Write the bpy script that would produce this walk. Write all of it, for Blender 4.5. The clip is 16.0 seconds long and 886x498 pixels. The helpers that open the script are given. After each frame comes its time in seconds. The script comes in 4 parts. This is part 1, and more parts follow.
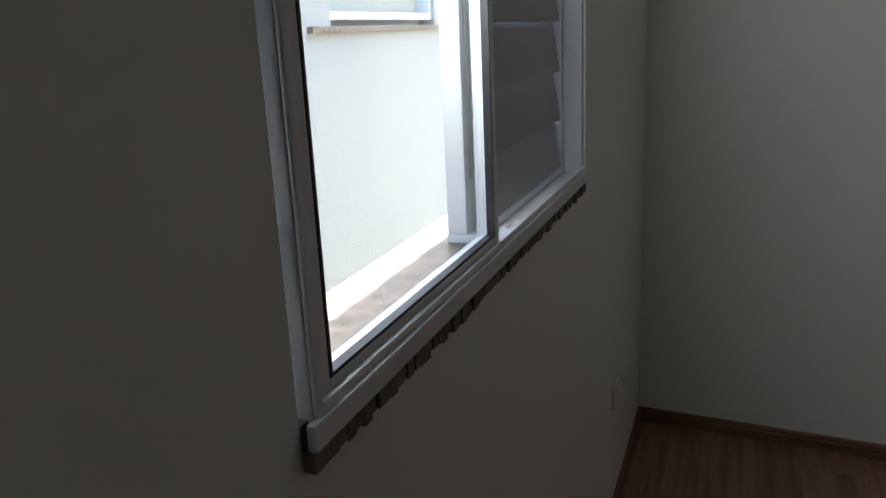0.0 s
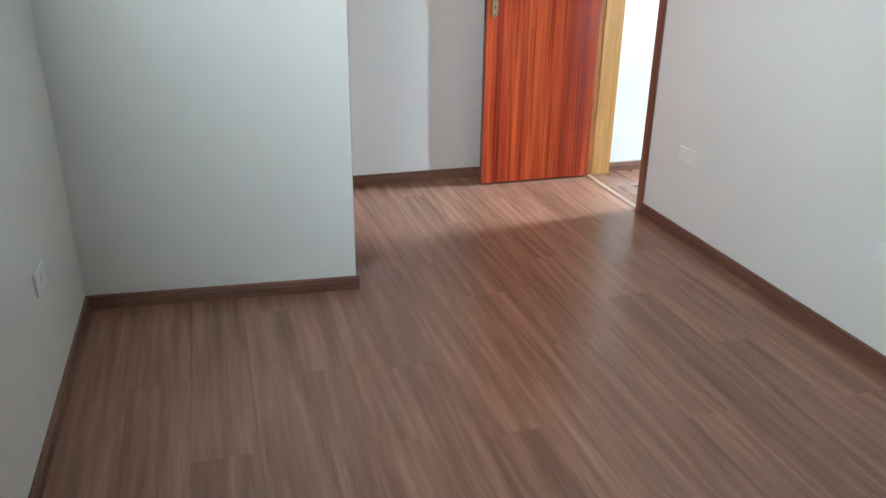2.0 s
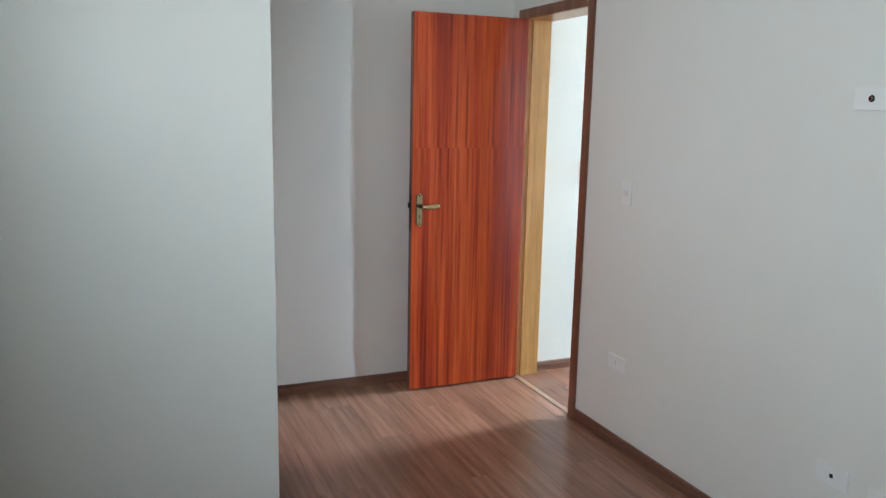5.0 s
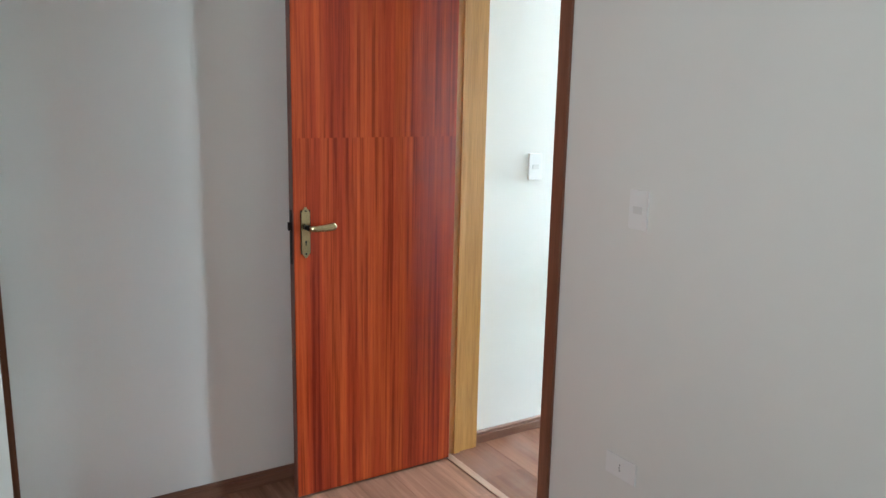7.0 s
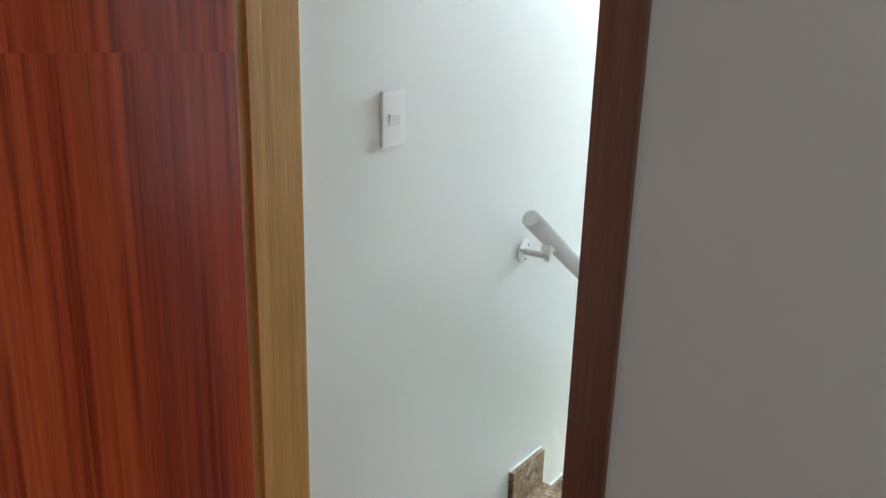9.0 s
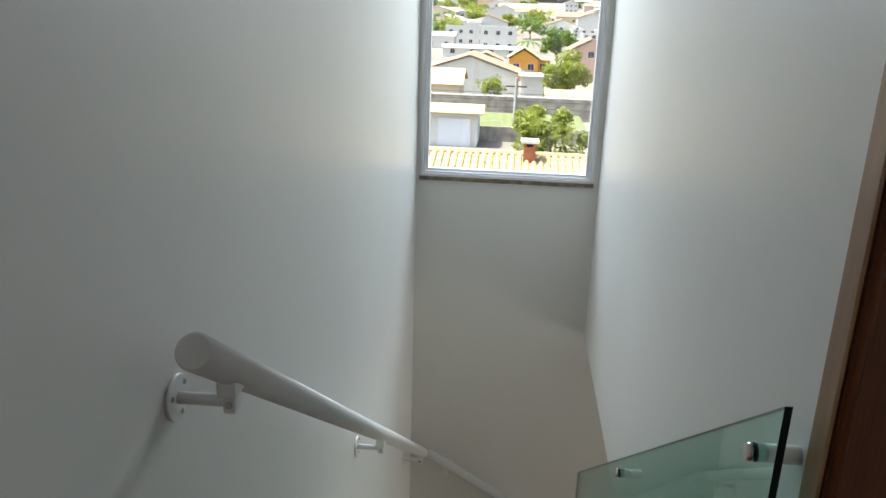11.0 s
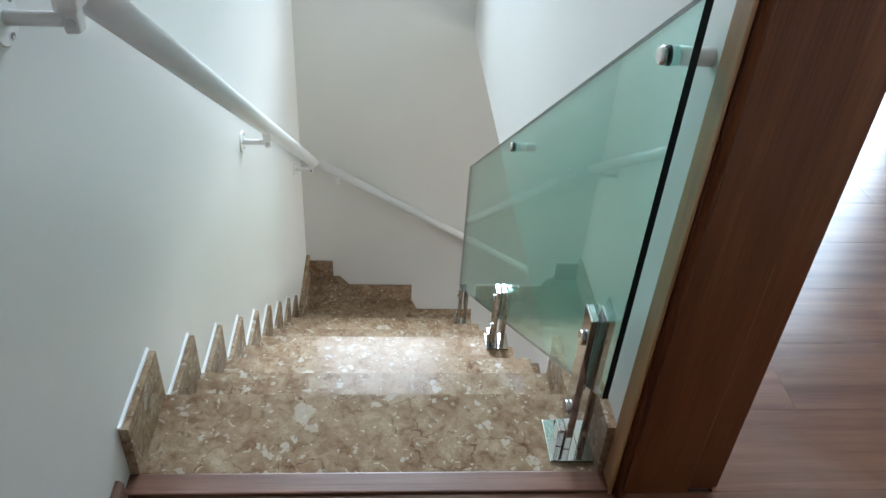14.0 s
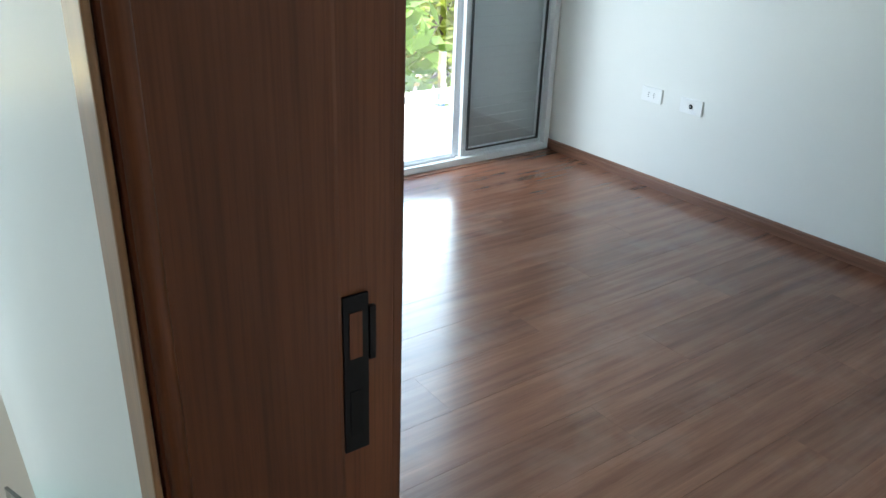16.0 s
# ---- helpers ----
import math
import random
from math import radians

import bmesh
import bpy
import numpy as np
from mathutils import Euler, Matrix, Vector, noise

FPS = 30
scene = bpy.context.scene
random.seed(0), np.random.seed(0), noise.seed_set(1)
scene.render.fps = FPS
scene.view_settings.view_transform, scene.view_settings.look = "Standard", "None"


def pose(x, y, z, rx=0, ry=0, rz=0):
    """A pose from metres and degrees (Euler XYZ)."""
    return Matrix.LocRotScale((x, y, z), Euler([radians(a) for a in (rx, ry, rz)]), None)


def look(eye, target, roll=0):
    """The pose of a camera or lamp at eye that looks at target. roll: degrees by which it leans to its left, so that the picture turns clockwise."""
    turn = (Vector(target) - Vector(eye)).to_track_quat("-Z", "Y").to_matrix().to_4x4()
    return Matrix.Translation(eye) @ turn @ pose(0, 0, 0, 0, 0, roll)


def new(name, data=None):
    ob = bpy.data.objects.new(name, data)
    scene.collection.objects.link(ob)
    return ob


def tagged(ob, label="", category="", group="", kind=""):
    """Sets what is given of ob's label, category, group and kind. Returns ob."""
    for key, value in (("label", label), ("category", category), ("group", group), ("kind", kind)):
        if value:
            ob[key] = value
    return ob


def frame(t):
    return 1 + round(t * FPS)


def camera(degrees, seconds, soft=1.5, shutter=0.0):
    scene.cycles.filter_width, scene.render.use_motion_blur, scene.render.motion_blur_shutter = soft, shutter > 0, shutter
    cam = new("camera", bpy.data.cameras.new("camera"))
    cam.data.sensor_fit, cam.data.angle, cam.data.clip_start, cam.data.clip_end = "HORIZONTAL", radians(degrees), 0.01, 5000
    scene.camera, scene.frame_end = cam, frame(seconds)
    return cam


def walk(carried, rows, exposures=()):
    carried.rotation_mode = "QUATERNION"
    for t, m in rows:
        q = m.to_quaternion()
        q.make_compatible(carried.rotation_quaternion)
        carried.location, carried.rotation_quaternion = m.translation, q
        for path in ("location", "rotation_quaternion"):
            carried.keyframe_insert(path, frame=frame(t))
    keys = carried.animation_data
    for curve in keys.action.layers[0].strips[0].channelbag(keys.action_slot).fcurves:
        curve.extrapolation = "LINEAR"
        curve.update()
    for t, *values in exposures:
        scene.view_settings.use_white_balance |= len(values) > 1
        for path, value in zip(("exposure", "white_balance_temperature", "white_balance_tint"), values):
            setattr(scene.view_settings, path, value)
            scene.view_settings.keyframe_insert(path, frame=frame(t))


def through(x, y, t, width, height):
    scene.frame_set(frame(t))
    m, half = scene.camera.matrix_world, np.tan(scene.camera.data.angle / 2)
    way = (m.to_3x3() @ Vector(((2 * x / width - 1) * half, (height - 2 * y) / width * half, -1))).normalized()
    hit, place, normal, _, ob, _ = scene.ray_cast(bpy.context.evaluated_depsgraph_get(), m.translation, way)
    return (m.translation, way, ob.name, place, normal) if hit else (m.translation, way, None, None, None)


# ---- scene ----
cam = camera(59.4, 16.0)
PATH = [
    (0, (-2.387, -4.109, 1.546), (-3.088, -2.313, 1.012), -2.7),
    (0.5, (-2.286, -4.199, 1.506), (-2.703, -2.325, 0.945), -1.0),
    (1, (-2.266, -4.205, 1.463), (-2.341, -2.31, 0.829), 0.6),
    (1.5, (-2.198, -4.237, 1.436), (-1.966, -2.382, 0.724), 0.8),
    (2, (-2.163, -4.198, 1.435), (-1.63, -2.435, 0.657), 0.8),
    (2.5, (-2.134, -4.233, 1.457), (-1.397, -2.557, 0.654), 1.0),
    (3, (-2.157, -4.216, 1.492), (-1.331, -2.546, 0.765), 1.4),
    (3.5, (-2.187, -4.199, 1.546), (-1.388, -2.47, 0.938), 1.5),
    (4, (-2.212, -4.182, 1.58), (-1.449, -2.393, 1.114), 1.5),
    (4.2, (-2.22, -4.175, 1.598), (-1.472, -2.367, 1.185), 1.4),
    (6.3, (-1.924, -3.311, 1.583), (-1.028, -1.554, 1.25), 1.2),
    (6.5, (-1.872, -3.131, 1.592), (-0.932, -1.403, 1.231), 1.2),
    (7, (-1.681, -2.689, 1.564), (-0.645, -1.026, 1.162), 1.2),
    (7.5, (-1.49, -2.186, 1.543), (-0.326, -0.629, 1.072), 1.6),
    (8.2, (-1.21, -1.605, 1.502), (0.143, -0.222, 0.996), 2.3),
    (10.3, (-0.155, -0.533, 1.348), (1.669, 0.0, 0.725), 0.8),
    (10.5, (-0.079, -0.496, 1.362), (1.777, -0.087, 0.738), 1.1),
    (11, (0.103, -0.451, 1.369), (2.001, -0.287, 0.761), 1.9),
    (11.5, (0.178, -0.442, 1.331), (2.062, -0.404, 0.66), 2.3),
    (12, (0.145, -0.436, 1.292), (1.982, -0.469, 0.502), 2.4),
    (12.5, (0.099, -0.441, 1.238), (1.863, -0.535, 0.301), 3.1),
    (13, (0.084, -0.431, 1.201), (1.78, -0.537, 0.147), 3.4),
    (13.5, (0.089, -0.426, 1.175), (1.724, -0.533, 0.027), 3.7),
    (13.6, (0.104, -0.433, 1.174), (1.726, -0.544, 0.008), 4.2),
    (14, (0.137, -0.444, 1.175), (1.737, -0.595, -0.015), 4.0),
    (14.5, (0.211, -0.536, 1.221), (1.823, -0.778, 0.063), 3.1),
    (14.9, (0.294, -0.607, 1.25), (1.925, -1.016, 0.167), 2.6),
    (15, (0.321, -0.627, 1.262), (1.944, -1.09, 0.19), 2.0),
    (15.5, (0.438, -0.677, 1.309), (1.998, -1.508, 0.373), 2.5),
    (16, (0.541, -0.764, 1.326), (2.004, -1.846, 0.496), 2.1),
]
EXPOSURES = [(0, 3.1, 5900, 6), (0.5, 3.4, 5800, 4), (0.8, 3.68, 5350, -1), (1.0, 4.25, 5250, -2), (1.2, 4.85, 5250, -3), (1.5, 5.52, 5350, -4), (2.2, 5.47, 5350, 0), (3.0, 5.33, 5330, 0), (4.2, 5.08, 5380, 0), (6.5, 4.89, 5580, 1), (8.2, 4.64, 5630, 0),
             (10.3, 2.28, 6050, 8), (11.5, 2.03, 6050, 7), (12.0, 2.23, 6200, 8), (12.5, 2.65, 5950, 8), (13.2, 3.15, 5600, 5), (14.0, 3.25, 5600, 4), (14.5, 3.2, 5600, 3), (15, 3.1, 5700, 2), (15.5, 3.0, 5500, 0), (16, 3.15, 5550, -2)]
walk(cam, [(t, look(eye, target, roll)) for t, eye, target, roll in PATH], EXPOSURES)

# ---- light ----
W = bpy.data.worlds.new("world")
scene.world = W
W.use_nodes = True
wn = W.node_tree.nodes
sky = wn.new("ShaderNodeTexSky")
sky.sky_type = "NISHITA"
sky.sun_disc = False
SUN_TO = Vector((-0.03, 0.44, 0.90)).normalized()
sky.sun_elevation = math.asin(SUN_TO.z)
sky.sun_rotation = math.atan2(SUN_TO.x, SUN_TO.y)
sky.air_density, sky.dust_density, sky.ozone_density = 1.0, 5.0, 1.0
wn["Background"].inputs[1].default_value = 0.105
W.node_tree.links.new(sky.outputs[0], wn["Background"].inputs[0])
sun = new("sun", bpy.data.lights.new("sun", "SUN"))
sun.data.energy, sun.data.angle, sun.data.color = 3.4, radians(0.6), (1.0, 0.95, 0.86)
sun.matrix_world = look((0, 0, 30), Vector((0, 0, 30)) - SUN_TO)


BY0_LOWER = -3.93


def window_light(name, centre, facing, w, h, power, colour, spread=180):
    lamp = new(name, bpy.data.lights.new(name, "AREA"))
    lamp.data.shape, lamp.data.size, lamp.data.size_y = "RECTANGLE", w, h
    lamp.data.energy, lamp.data.color = power, colour
    lamp.data.spread = radians(spread)
    c = Vector(centre)
    lamp.matrix_world = look(c, c + Vector(facing))
    return lamp


window_light("bedroom_window_light", (-2.84, -3.33, 1.85), (1, 1.0, -.03), 0.50, 0.55, 0.88, (1.0, 0.95, 0.88), 125)
window_light("stair_window_light", (4.8, -0.425, 2.45), (-1, 0, -0.82), 1.20, 1.60, 24.0, (0.93, 0.965, 1.0), 150)
window_light("balcony_door_light", (3.84, -2.52, 1.10), (-1, .47, .0), 1.20, 1.95, 4.5, (0.90, 0.965, 1.0), 96)
# Fill lamp in an unseen lower opening, added to brighten the stair's end wall.
window_light("lower_fill_light", (2.45, BY0_LOWER, -1.75), (0, 1, 0.1), 2.0, 1.3, 5.4, (1.0, 0.89, 0.80), 160)

# ---- materials ----


def mat(name):
    m = bpy.data.materials.new(name)
    m.use_nodes = True
    return m, m.node_tree.nodes, m.node_tree.links, m.node_tree.nodes["Principled BSDF"]


def ramp(nodes, stops):
    r = nodes.new("ShaderNodeValToRGB")
    el = r.color_ramp.elements
    while len(el) < len(stops):
        el.new(0.5)
    for e, (p, c) in zip(el, stops):
        e.position, e.color = p, (*c, 1)
    return r


def coords(nodes, links, scale, shift=0.0, kind="Object"):
    tc = nodes.new("ShaderNodeTexCoord")
    mp = nodes.new("ShaderNodeMapping")
    mp.inputs["Scale"].default_value = scale
    links.new(tc.outputs[kind], mp.inputs["Vector"])
    if shift:
        oi = nodes.new("ShaderNodeObjectInfo")
        mul = nodes.new("ShaderNodeMath")
        mul.operation = "MULTIPLY"
        mul.inputs[1].default_value = shift
        links.new(oi.outputs["Random"], mul.inputs[0])
        links.new(mul.outputs[0], mp.inputs["Location"])
    return mp


def tex_noise(nodes, links, mp, scale, detail=4.0, rough=0.55, dist=0.0):
    n = nodes.new("ShaderNodeTexNoise")
    n.inputs["Scale"].default_value = scale
    n.inputs["Detail"].default_value = detail
    n.inputs["Roughness"].default_value = rough
    n.inputs["Distortion"].default_value = dist
    links.new(mp.outputs[0], n.inputs["Vector"])
    return n


def bump(nodes, links, source, bsdf, strength, dist=0.002):
    b = nodes.new("ShaderNodeBump")
    b.inputs["Strength"].default_value = strength
    b.inputs["Distance"].default_value = dist
    links.new(source, b.inputs["Height"])
    links.new(b.outputs[0], bsdf.inputs["Normal"])


def mix(nodes, links, a, b, fac, how="MULTIPLY"):
    m = nodes.new("ShaderNodeMix")
    m.data_type, m.blend_type = "RGBA", how
    for socket, v in ((m.inputs["Factor"], fac), (m.inputs[6], a), (m.inputs[7], b)):
        if hasattr(v, "is_linked"):
            links.new(v, socket)
        elif isinstance(v, (int, float)):
            socket.default_value = v
        else:
            socket.default_value = (*v, 1)
    return m.outputs[2]


def painted(name, colour, rough=0.6, var=0.05, grain=0.25):
    """Rolled wall paint: faint stains, roller grain."""
    m, n, l, b = mat(name)
    mp = coords(n, l, (1, 1, 1))
    big = tex_noise(n, l, mp, 1.3, 5)
    r = ramp(n, [(0.3, tuple(c * (1 - var) for c in colour)), (0.7, colour)])
    l.new(big.outputs[0], r.inputs[0])
    l.new(r.outputs[0], b.inputs["Base Color"])
    b.inputs["Roughness"].default_value = rough
    fine = tex_noise(n, l, mp, 260, 3)
    bump(n, l, fine.outputs[0], b, grain, 0.0006)
    return m


def wood(name, dark, mid, light, along, rough, stretch=18.0, scale=5.0, shift=0.0, tone=0.0, band=0.0, grain=0.12, pore=0.55):
    """Grain that runs along one axis; tone: spread between pieces; band: stripes of veneer."""
    m, n, l, b = mat(name)
    s = [stretch / 3, stretch / 3, stretch / 3]
    s[along] = 0.35
    mp = coords(n, l, s, shift)
    g = tex_noise(n, l, mp, scale, 6, 0.62, 0.12)
    r = ramp(n, [(0.28, dark), (0.52, mid), (0.75, light)])
    l.new(g.outputs[0], r.inputs[0])
    col = r.outputs[0]
    s2 = [stretch * 3.2] * 3
    s2[along] = 1.2
    mp2 = coords(n, l, s2, shift)
    f = tex_noise(n, l, mp2, 6.0, 3, 0.6)
    fr = ramp(n, [(0.36, (0.62, 0.58, 0.55)), (0.55, (1, 1, 1))])
    l.new(f.outputs[0], fr.inputs[0])
    col = mix(n, l, col, fr.outputs[0], pore)
    if band:
        s3 = [2.4] * 3
        s3[along] = 0.05
        mp3 = coords(n, l, s3, shift)
        w = tex_noise(n, l, mp3, 3.2, 2, 0.5)
        wr = ramp(n, [(0.40, (0.50, 0.36, 0.36)), (0.50, (0.85, 0.72, 0.66)), (0.62, (1.35, 1.15, 0.95))])
        l.new(w.outputs[0], wr.inputs[0])
        col = mix(n, l, col, wr.outputs[0], band)
    if tone:
        oi = n.new("ShaderNodeObjectInfo")
        tr = ramp(n, [(0.0, (1 - tone, 1 - tone, 1 - tone)), (1.0, (1 + tone, 1 + tone * 0.9, 1 + tone * 0.8))])
        l.new(oi.outputs["Random"], tr.inputs[0])
        col = mix(n, l, col, tr.outputs[0], 1.0)
    l.new(col, b.inputs["Base Color"])
    mp4 = coords(n, l, (1, 1, 1))
    wear = tex_noise(n, l, mp4, 3.0, 4)
    rr = ramp(n, [(0.3, (rough * 0.95,) * 3), (0.7, (rough * 1.07,) * 3)])
    l.new(wear.outputs[0], rr.inputs[0])
    l.new(rr.outputs[0], b.inputs["Roughness"])
    if grain:
        bump(n, l, f.outputs[0], b, grain, 0.001)
    return m


def veneer(name):
    """Reddish ribbon-striped veneer in two sheets that meet at shoulder height."""
    m, n, l, b = mat(name)
    tc = n.new("ShaderNodeTexCoord")
    sp = n.new("ShaderNodeSeparateXYZ")
    l.new(tc.outputs["Object"], sp.inputs[0])
    st = n.new("ShaderNodeMath")
    st.operation = "GREATER_THAN"
    st.inputs[1].default_value = 1.385
    l.new(sp.outputs[2], st.inputs[0])
    jump = n.new("ShaderNodeMath")
    jump.operation = "MULTIPLY_ADD"
    jump.inputs[1].default_value = 0.013
    l.new(st.outputs[0], jump.inputs[0])
    l.new(sp.outputs[0], jump.inputs[2])
    cb = n.new("ShaderNodeCombineXYZ")
    l.new(jump.outputs[0], cb.inputs[0])
    l.new(sp.outputs[1], cb.inputs[1])
    l.new(sp.outputs[2], cb.inputs[2])

    def layer(scale, noise_scale, detail, stops, dist=0.0):
        mp = n.new("ShaderNodeMapping")
        mp.inputs["Scale"].default_value = scale
        l.new(cb.outputs[0], mp.inputs["Vector"])
        t = tex_noise(n, l, mp, noise_scale, detail, 0.55, dist)
        r = ramp(n, stops)
        l.new(t.outputs[0], r.inputs[0])
        return r.outputs[0], t
    col, _ = layer((1, 1, 0.035), 9.0, 2, [(0.36, (0.245, 0.027, 0.010)), (0.46, (0.34, 0.043, 0.012)), (0.55, (0.44, 0.074, 0.017)), (0.66, (0.37, 0.050, 0.016))])
    stripes, _ = layer((1, 1, 0.016), 84.0, 3, [(0.36, (0.50, 0.38, 0.34)), (0.47, (0.88, 0.82, 0.78)), (0.55, (1.0, 1.0, 0.98)), (0.66, (1.25, 1.28, 1.15))], 0.1)
    pores, pt = layer((1, 1, 0.03), 330.0, 2, [(0.34, (0.66, 0.60, 0.58)), (0.48, (1, 1, 1))])
    col = mix(n, l, col, stripes, 0.85)
    col = mix(n, l, col, pores, 0.5)
    l.new(col, b.inputs["Base Color"])
    b.inputs["Roughness"].default_value = 0.24
    b.inputs["Specular IOR Level"].default_value = 0.42
    bump(n, l, pt.outputs[0], b, 0.04, 0.0005)
    return m


def marble(name):
    """Brown and beige brecciated marble, polished: clouds, pale clasts of two sizes, dark veins."""
    m, n, l, b = mat(name)
    mp = coords(n, l, (1, 1, 1), 9.0)
    warp = tex_noise(n, l, mp, 26.0, 4)
    add = n.new("ShaderNodeMixRGB")
    add.blend_type = "LINEAR_LIGHT"
    add.inputs[0].default_value = 0.03
    l.new(mp.outputs[0], add.inputs[1])
    l.new(warp.outputs[1], add.inputs[2])
    cloud = tex_noise(n, l, add, 20.0, 8, 0.75)
    r = ramp(n, [(0.32, (0.150, 0.088, 0.048)), (0.44, (0.255, 0.172, 0.106)), (0.56, (0.345, 0.258, 0.172)), (0.70, (0.47, 0.39, 0.29))])
    l.new(cloud.outputs[0], r.inputs[0])
    col = r.outputs[0]
    for scale, lo, pale in ((17.0, 0.86, (0.58, 0.52, 0.43)), (40.0, 0.76, (0.58, 0.53, 0.45)), (75.0, 0.74, (0.17, 0.11, 0.07)), (105.0, 0.78, (0.58, 0.53, 0.44))):
        v = n.new("ShaderNodeTexVoronoi")
        v.inputs["Scale"].default_value = scale
        l.new(add.outputs[0], v.inputs["Vector"])
        pick = ramp(n, [(lo, (0, 0, 0)), (lo + .02, (1, 1, 1))])
        l.new(v.outputs["Color"], pick.inputs[0])
        near = ramp(n, [(0.38, (1, 1, 1)), (0.46, (0, 0, 0))])
        l.new(v.outputs["Distance"], near.inputs[0])
        both = mix(n, l, pick.outputs[0], near.outputs[0], 1.0)
        half = mix(n, l, both, (0.6, 0.6, 0.6), 1.0)
        col = mix(n, l, col, pale, half, "MIX")
    v2 = n.new("ShaderNodeTexVoronoi")
    v2.feature = "DISTANCE_TO_EDGE"
    v2.inputs["Scale"].default_value = 11
    l.new(add.outputs[0], v2.inputs["Vector"])
    v2r = ramp(n, [(0.0, (0.35, 0.24, 0.17)), (0.022, (1, 1, 1))])
    l.new(v2.outputs["Distance"], v2r.inputs[0])
    sel = tex_noise(n, l, mp, 6.0, 2)
    sr = ramp(n, [(0.48, (0, 0, 0)), (0.58, (0.9, 0.9, 0.9))])
    l.new(sel.outputs[0], sr.inputs[0])
    col = mix(n, l, col, v2r.outputs[0], sr.outputs[0])
    oi = n.new("ShaderNodeObjectInfo")
    tone = ramp(n, [(0.0, (0.76, 0.74, 0.72)), (1.0, (1.22, 1.21, 1.19))])
    l.new(oi.outputs["Random"], tone.inputs[0])
    col = mix(n, l, col, tone.outputs[0], 1.0)
    l.new(col, b.inputs["Base Color"])
    b.inputs["Roughness"].default_value = 0.15
    b.inputs["Specular IOR Level"].default_value = 0.06
    bump(n, l, cloud.outputs[0], b, 0.008, 0.0005)
    return m


def plain(name, colour, rough, metal=0.0, var=0.12, scale=9.0, relief=0.05):
    m, n, l, b = mat(name)
    mp = coords(n, l, (1, 1, 1))
    t = tex_noise(n, l, mp, scale, 4)
    r = ramp(n, [(0.3, tuple(c * (1 - var) for c in colour)), (0.7, colour)])
    l.new(t.outputs[0], r.inputs[0])
    l.new(r.outputs[0], b.inputs["Base Color"])
    b.inputs["Roughness"].default_value = rough
    b.inputs["Metallic"].default_value = metal
    if relief:
        f = tex_noise(n, l, mp, scale * 14, 3)
        bump(n, l, f.outputs[0], b, relief, 0.001)
    return m


def glass(name, tint, gloss=1.0):
    """A thin pane: tinted see-through with a mirror film that grows towards grazing."""
    m = bpy.data.materials.new(name)
    m.use_nodes = True
    n, l = m.node_tree.nodes, m.node_tree.links
    n.remove(n["Principled BSDF"])
    t = n.new("ShaderNodeBsdfTransparent")
    t.inputs[0].default_value = (*tint, 1)
    g = n.new("ShaderNodeBsdfGlossy")
    g.inputs["Roughness"].default_value = 0.01
    g.inputs["Color"].default_value = (gloss, gloss, gloss, 1)
    lw = n.new("ShaderNodeLayerWeight")
    lw.inputs[0].default_value = 0.5
    pw = n.new("ShaderNodeMath")
    pw.operation = "POWER"
    pw.inputs[1].default_value = 3.4
    l.new(lw.outputs["Facing"], pw.inputs[0])
    fr = n.new("ShaderNodeMath")
    fr.operation = "MULTIPLY_ADD"
    fr.inputs[1].default_value, fr.inputs[2].default_value = 0.62, 0.04
    l.new(pw.outputs[0], fr.inputs[0])
    mx = n.new("ShaderNodeMixShader")
    l.new(fr.outputs[0], mx.inputs[0])
    l.new(t.outputs[0], mx.inputs[1])
    l.new(g.outputs[0], mx.inputs[2])
    l.new(mx.outputs[0], n["Material Output"].inputs[0])
    return m


WALL = painted("wall_paint", (0.736, 0.734, 0.70), 0.42)
CEIL = painted("ceiling_paint", (0.82, 0.82, 0.80), 0.8)
STUCCO = painted("outside_stucco", (0.47, 0.475, 0.445), 0.9, 0.08, 0.7)
LAMINATE = wood("laminate", (0.165, 0.083, 0.053), (0.264, 0.138, 0.089), (0.36, 0.196, 0.130), 1, 0.26, 22, 4.0, 37.0, 0.11, grain=0.04, pore=0.3)
LAMINATE_B = LAMINATE.copy()
LAMINATE_B.name = "dusty_laminate"
dn, dl = LAMINATE_B.node_tree.nodes, LAMINATE_B.node_tree.links
db = dn["Principled BSDF"]
was = db.inputs["Base Color"].links[0].from_socket
geo = dn.new("ShaderNodeNewGeometry")
dm = dn.new("ShaderNodeMapping")
dm.inputs["Scale"].default_value = (1.3, 1.0, 1.0)
dl.new(geo.outputs["Position"], dm.inputs["Vector"])
dust = tex_noise(dn, dl, dm, 3.0, 4, 0.6, 0.3)
dr = ramp(dn, [(0.50, (0, 0, 0)), (0.80, (0.16, 0.16, 0.16))])
dl.new(dust.outputs[0], dr.inputs[0])
# Same laminate multiplied darker: the dimmer light here goes into the colour.
dimmed = mix(dn, dl, was, (0.64, 0.55, 0.50), 1.0)
dl.new(mix(dn, dl, dimmed, (0.42, 0.34, 0.30), dr.outputs[0], "MIX"), db.inputs["Base Color"])
for link in list(db.inputs["Normal"].links):
    dl.remove(link)
db.inputs["Specular IOR Level"].default_value = 0.3
db.inputs["Coat Weight"].default_value = 0.22
db.inputs["Coat Roughness"].default_value = 0.17
db.inputs["Coat IOR"].default_value = 1.6
STRIP = wood("threshold_laminate", (0.20, 0.11, 0.07), (0.30, 0.18, 0.12), (0.40, 0.26, 0.18), 1, 0.3, 20, 4.0)
SKIRT = wood("baseboard_wood", (0.10, 0.045, 0.028), (0.17, 0.08, 0.05), (0.24, 0.125, 0.08), 1, 0.35, 20, 4.0)
VENEER = veneer("red_veneer")
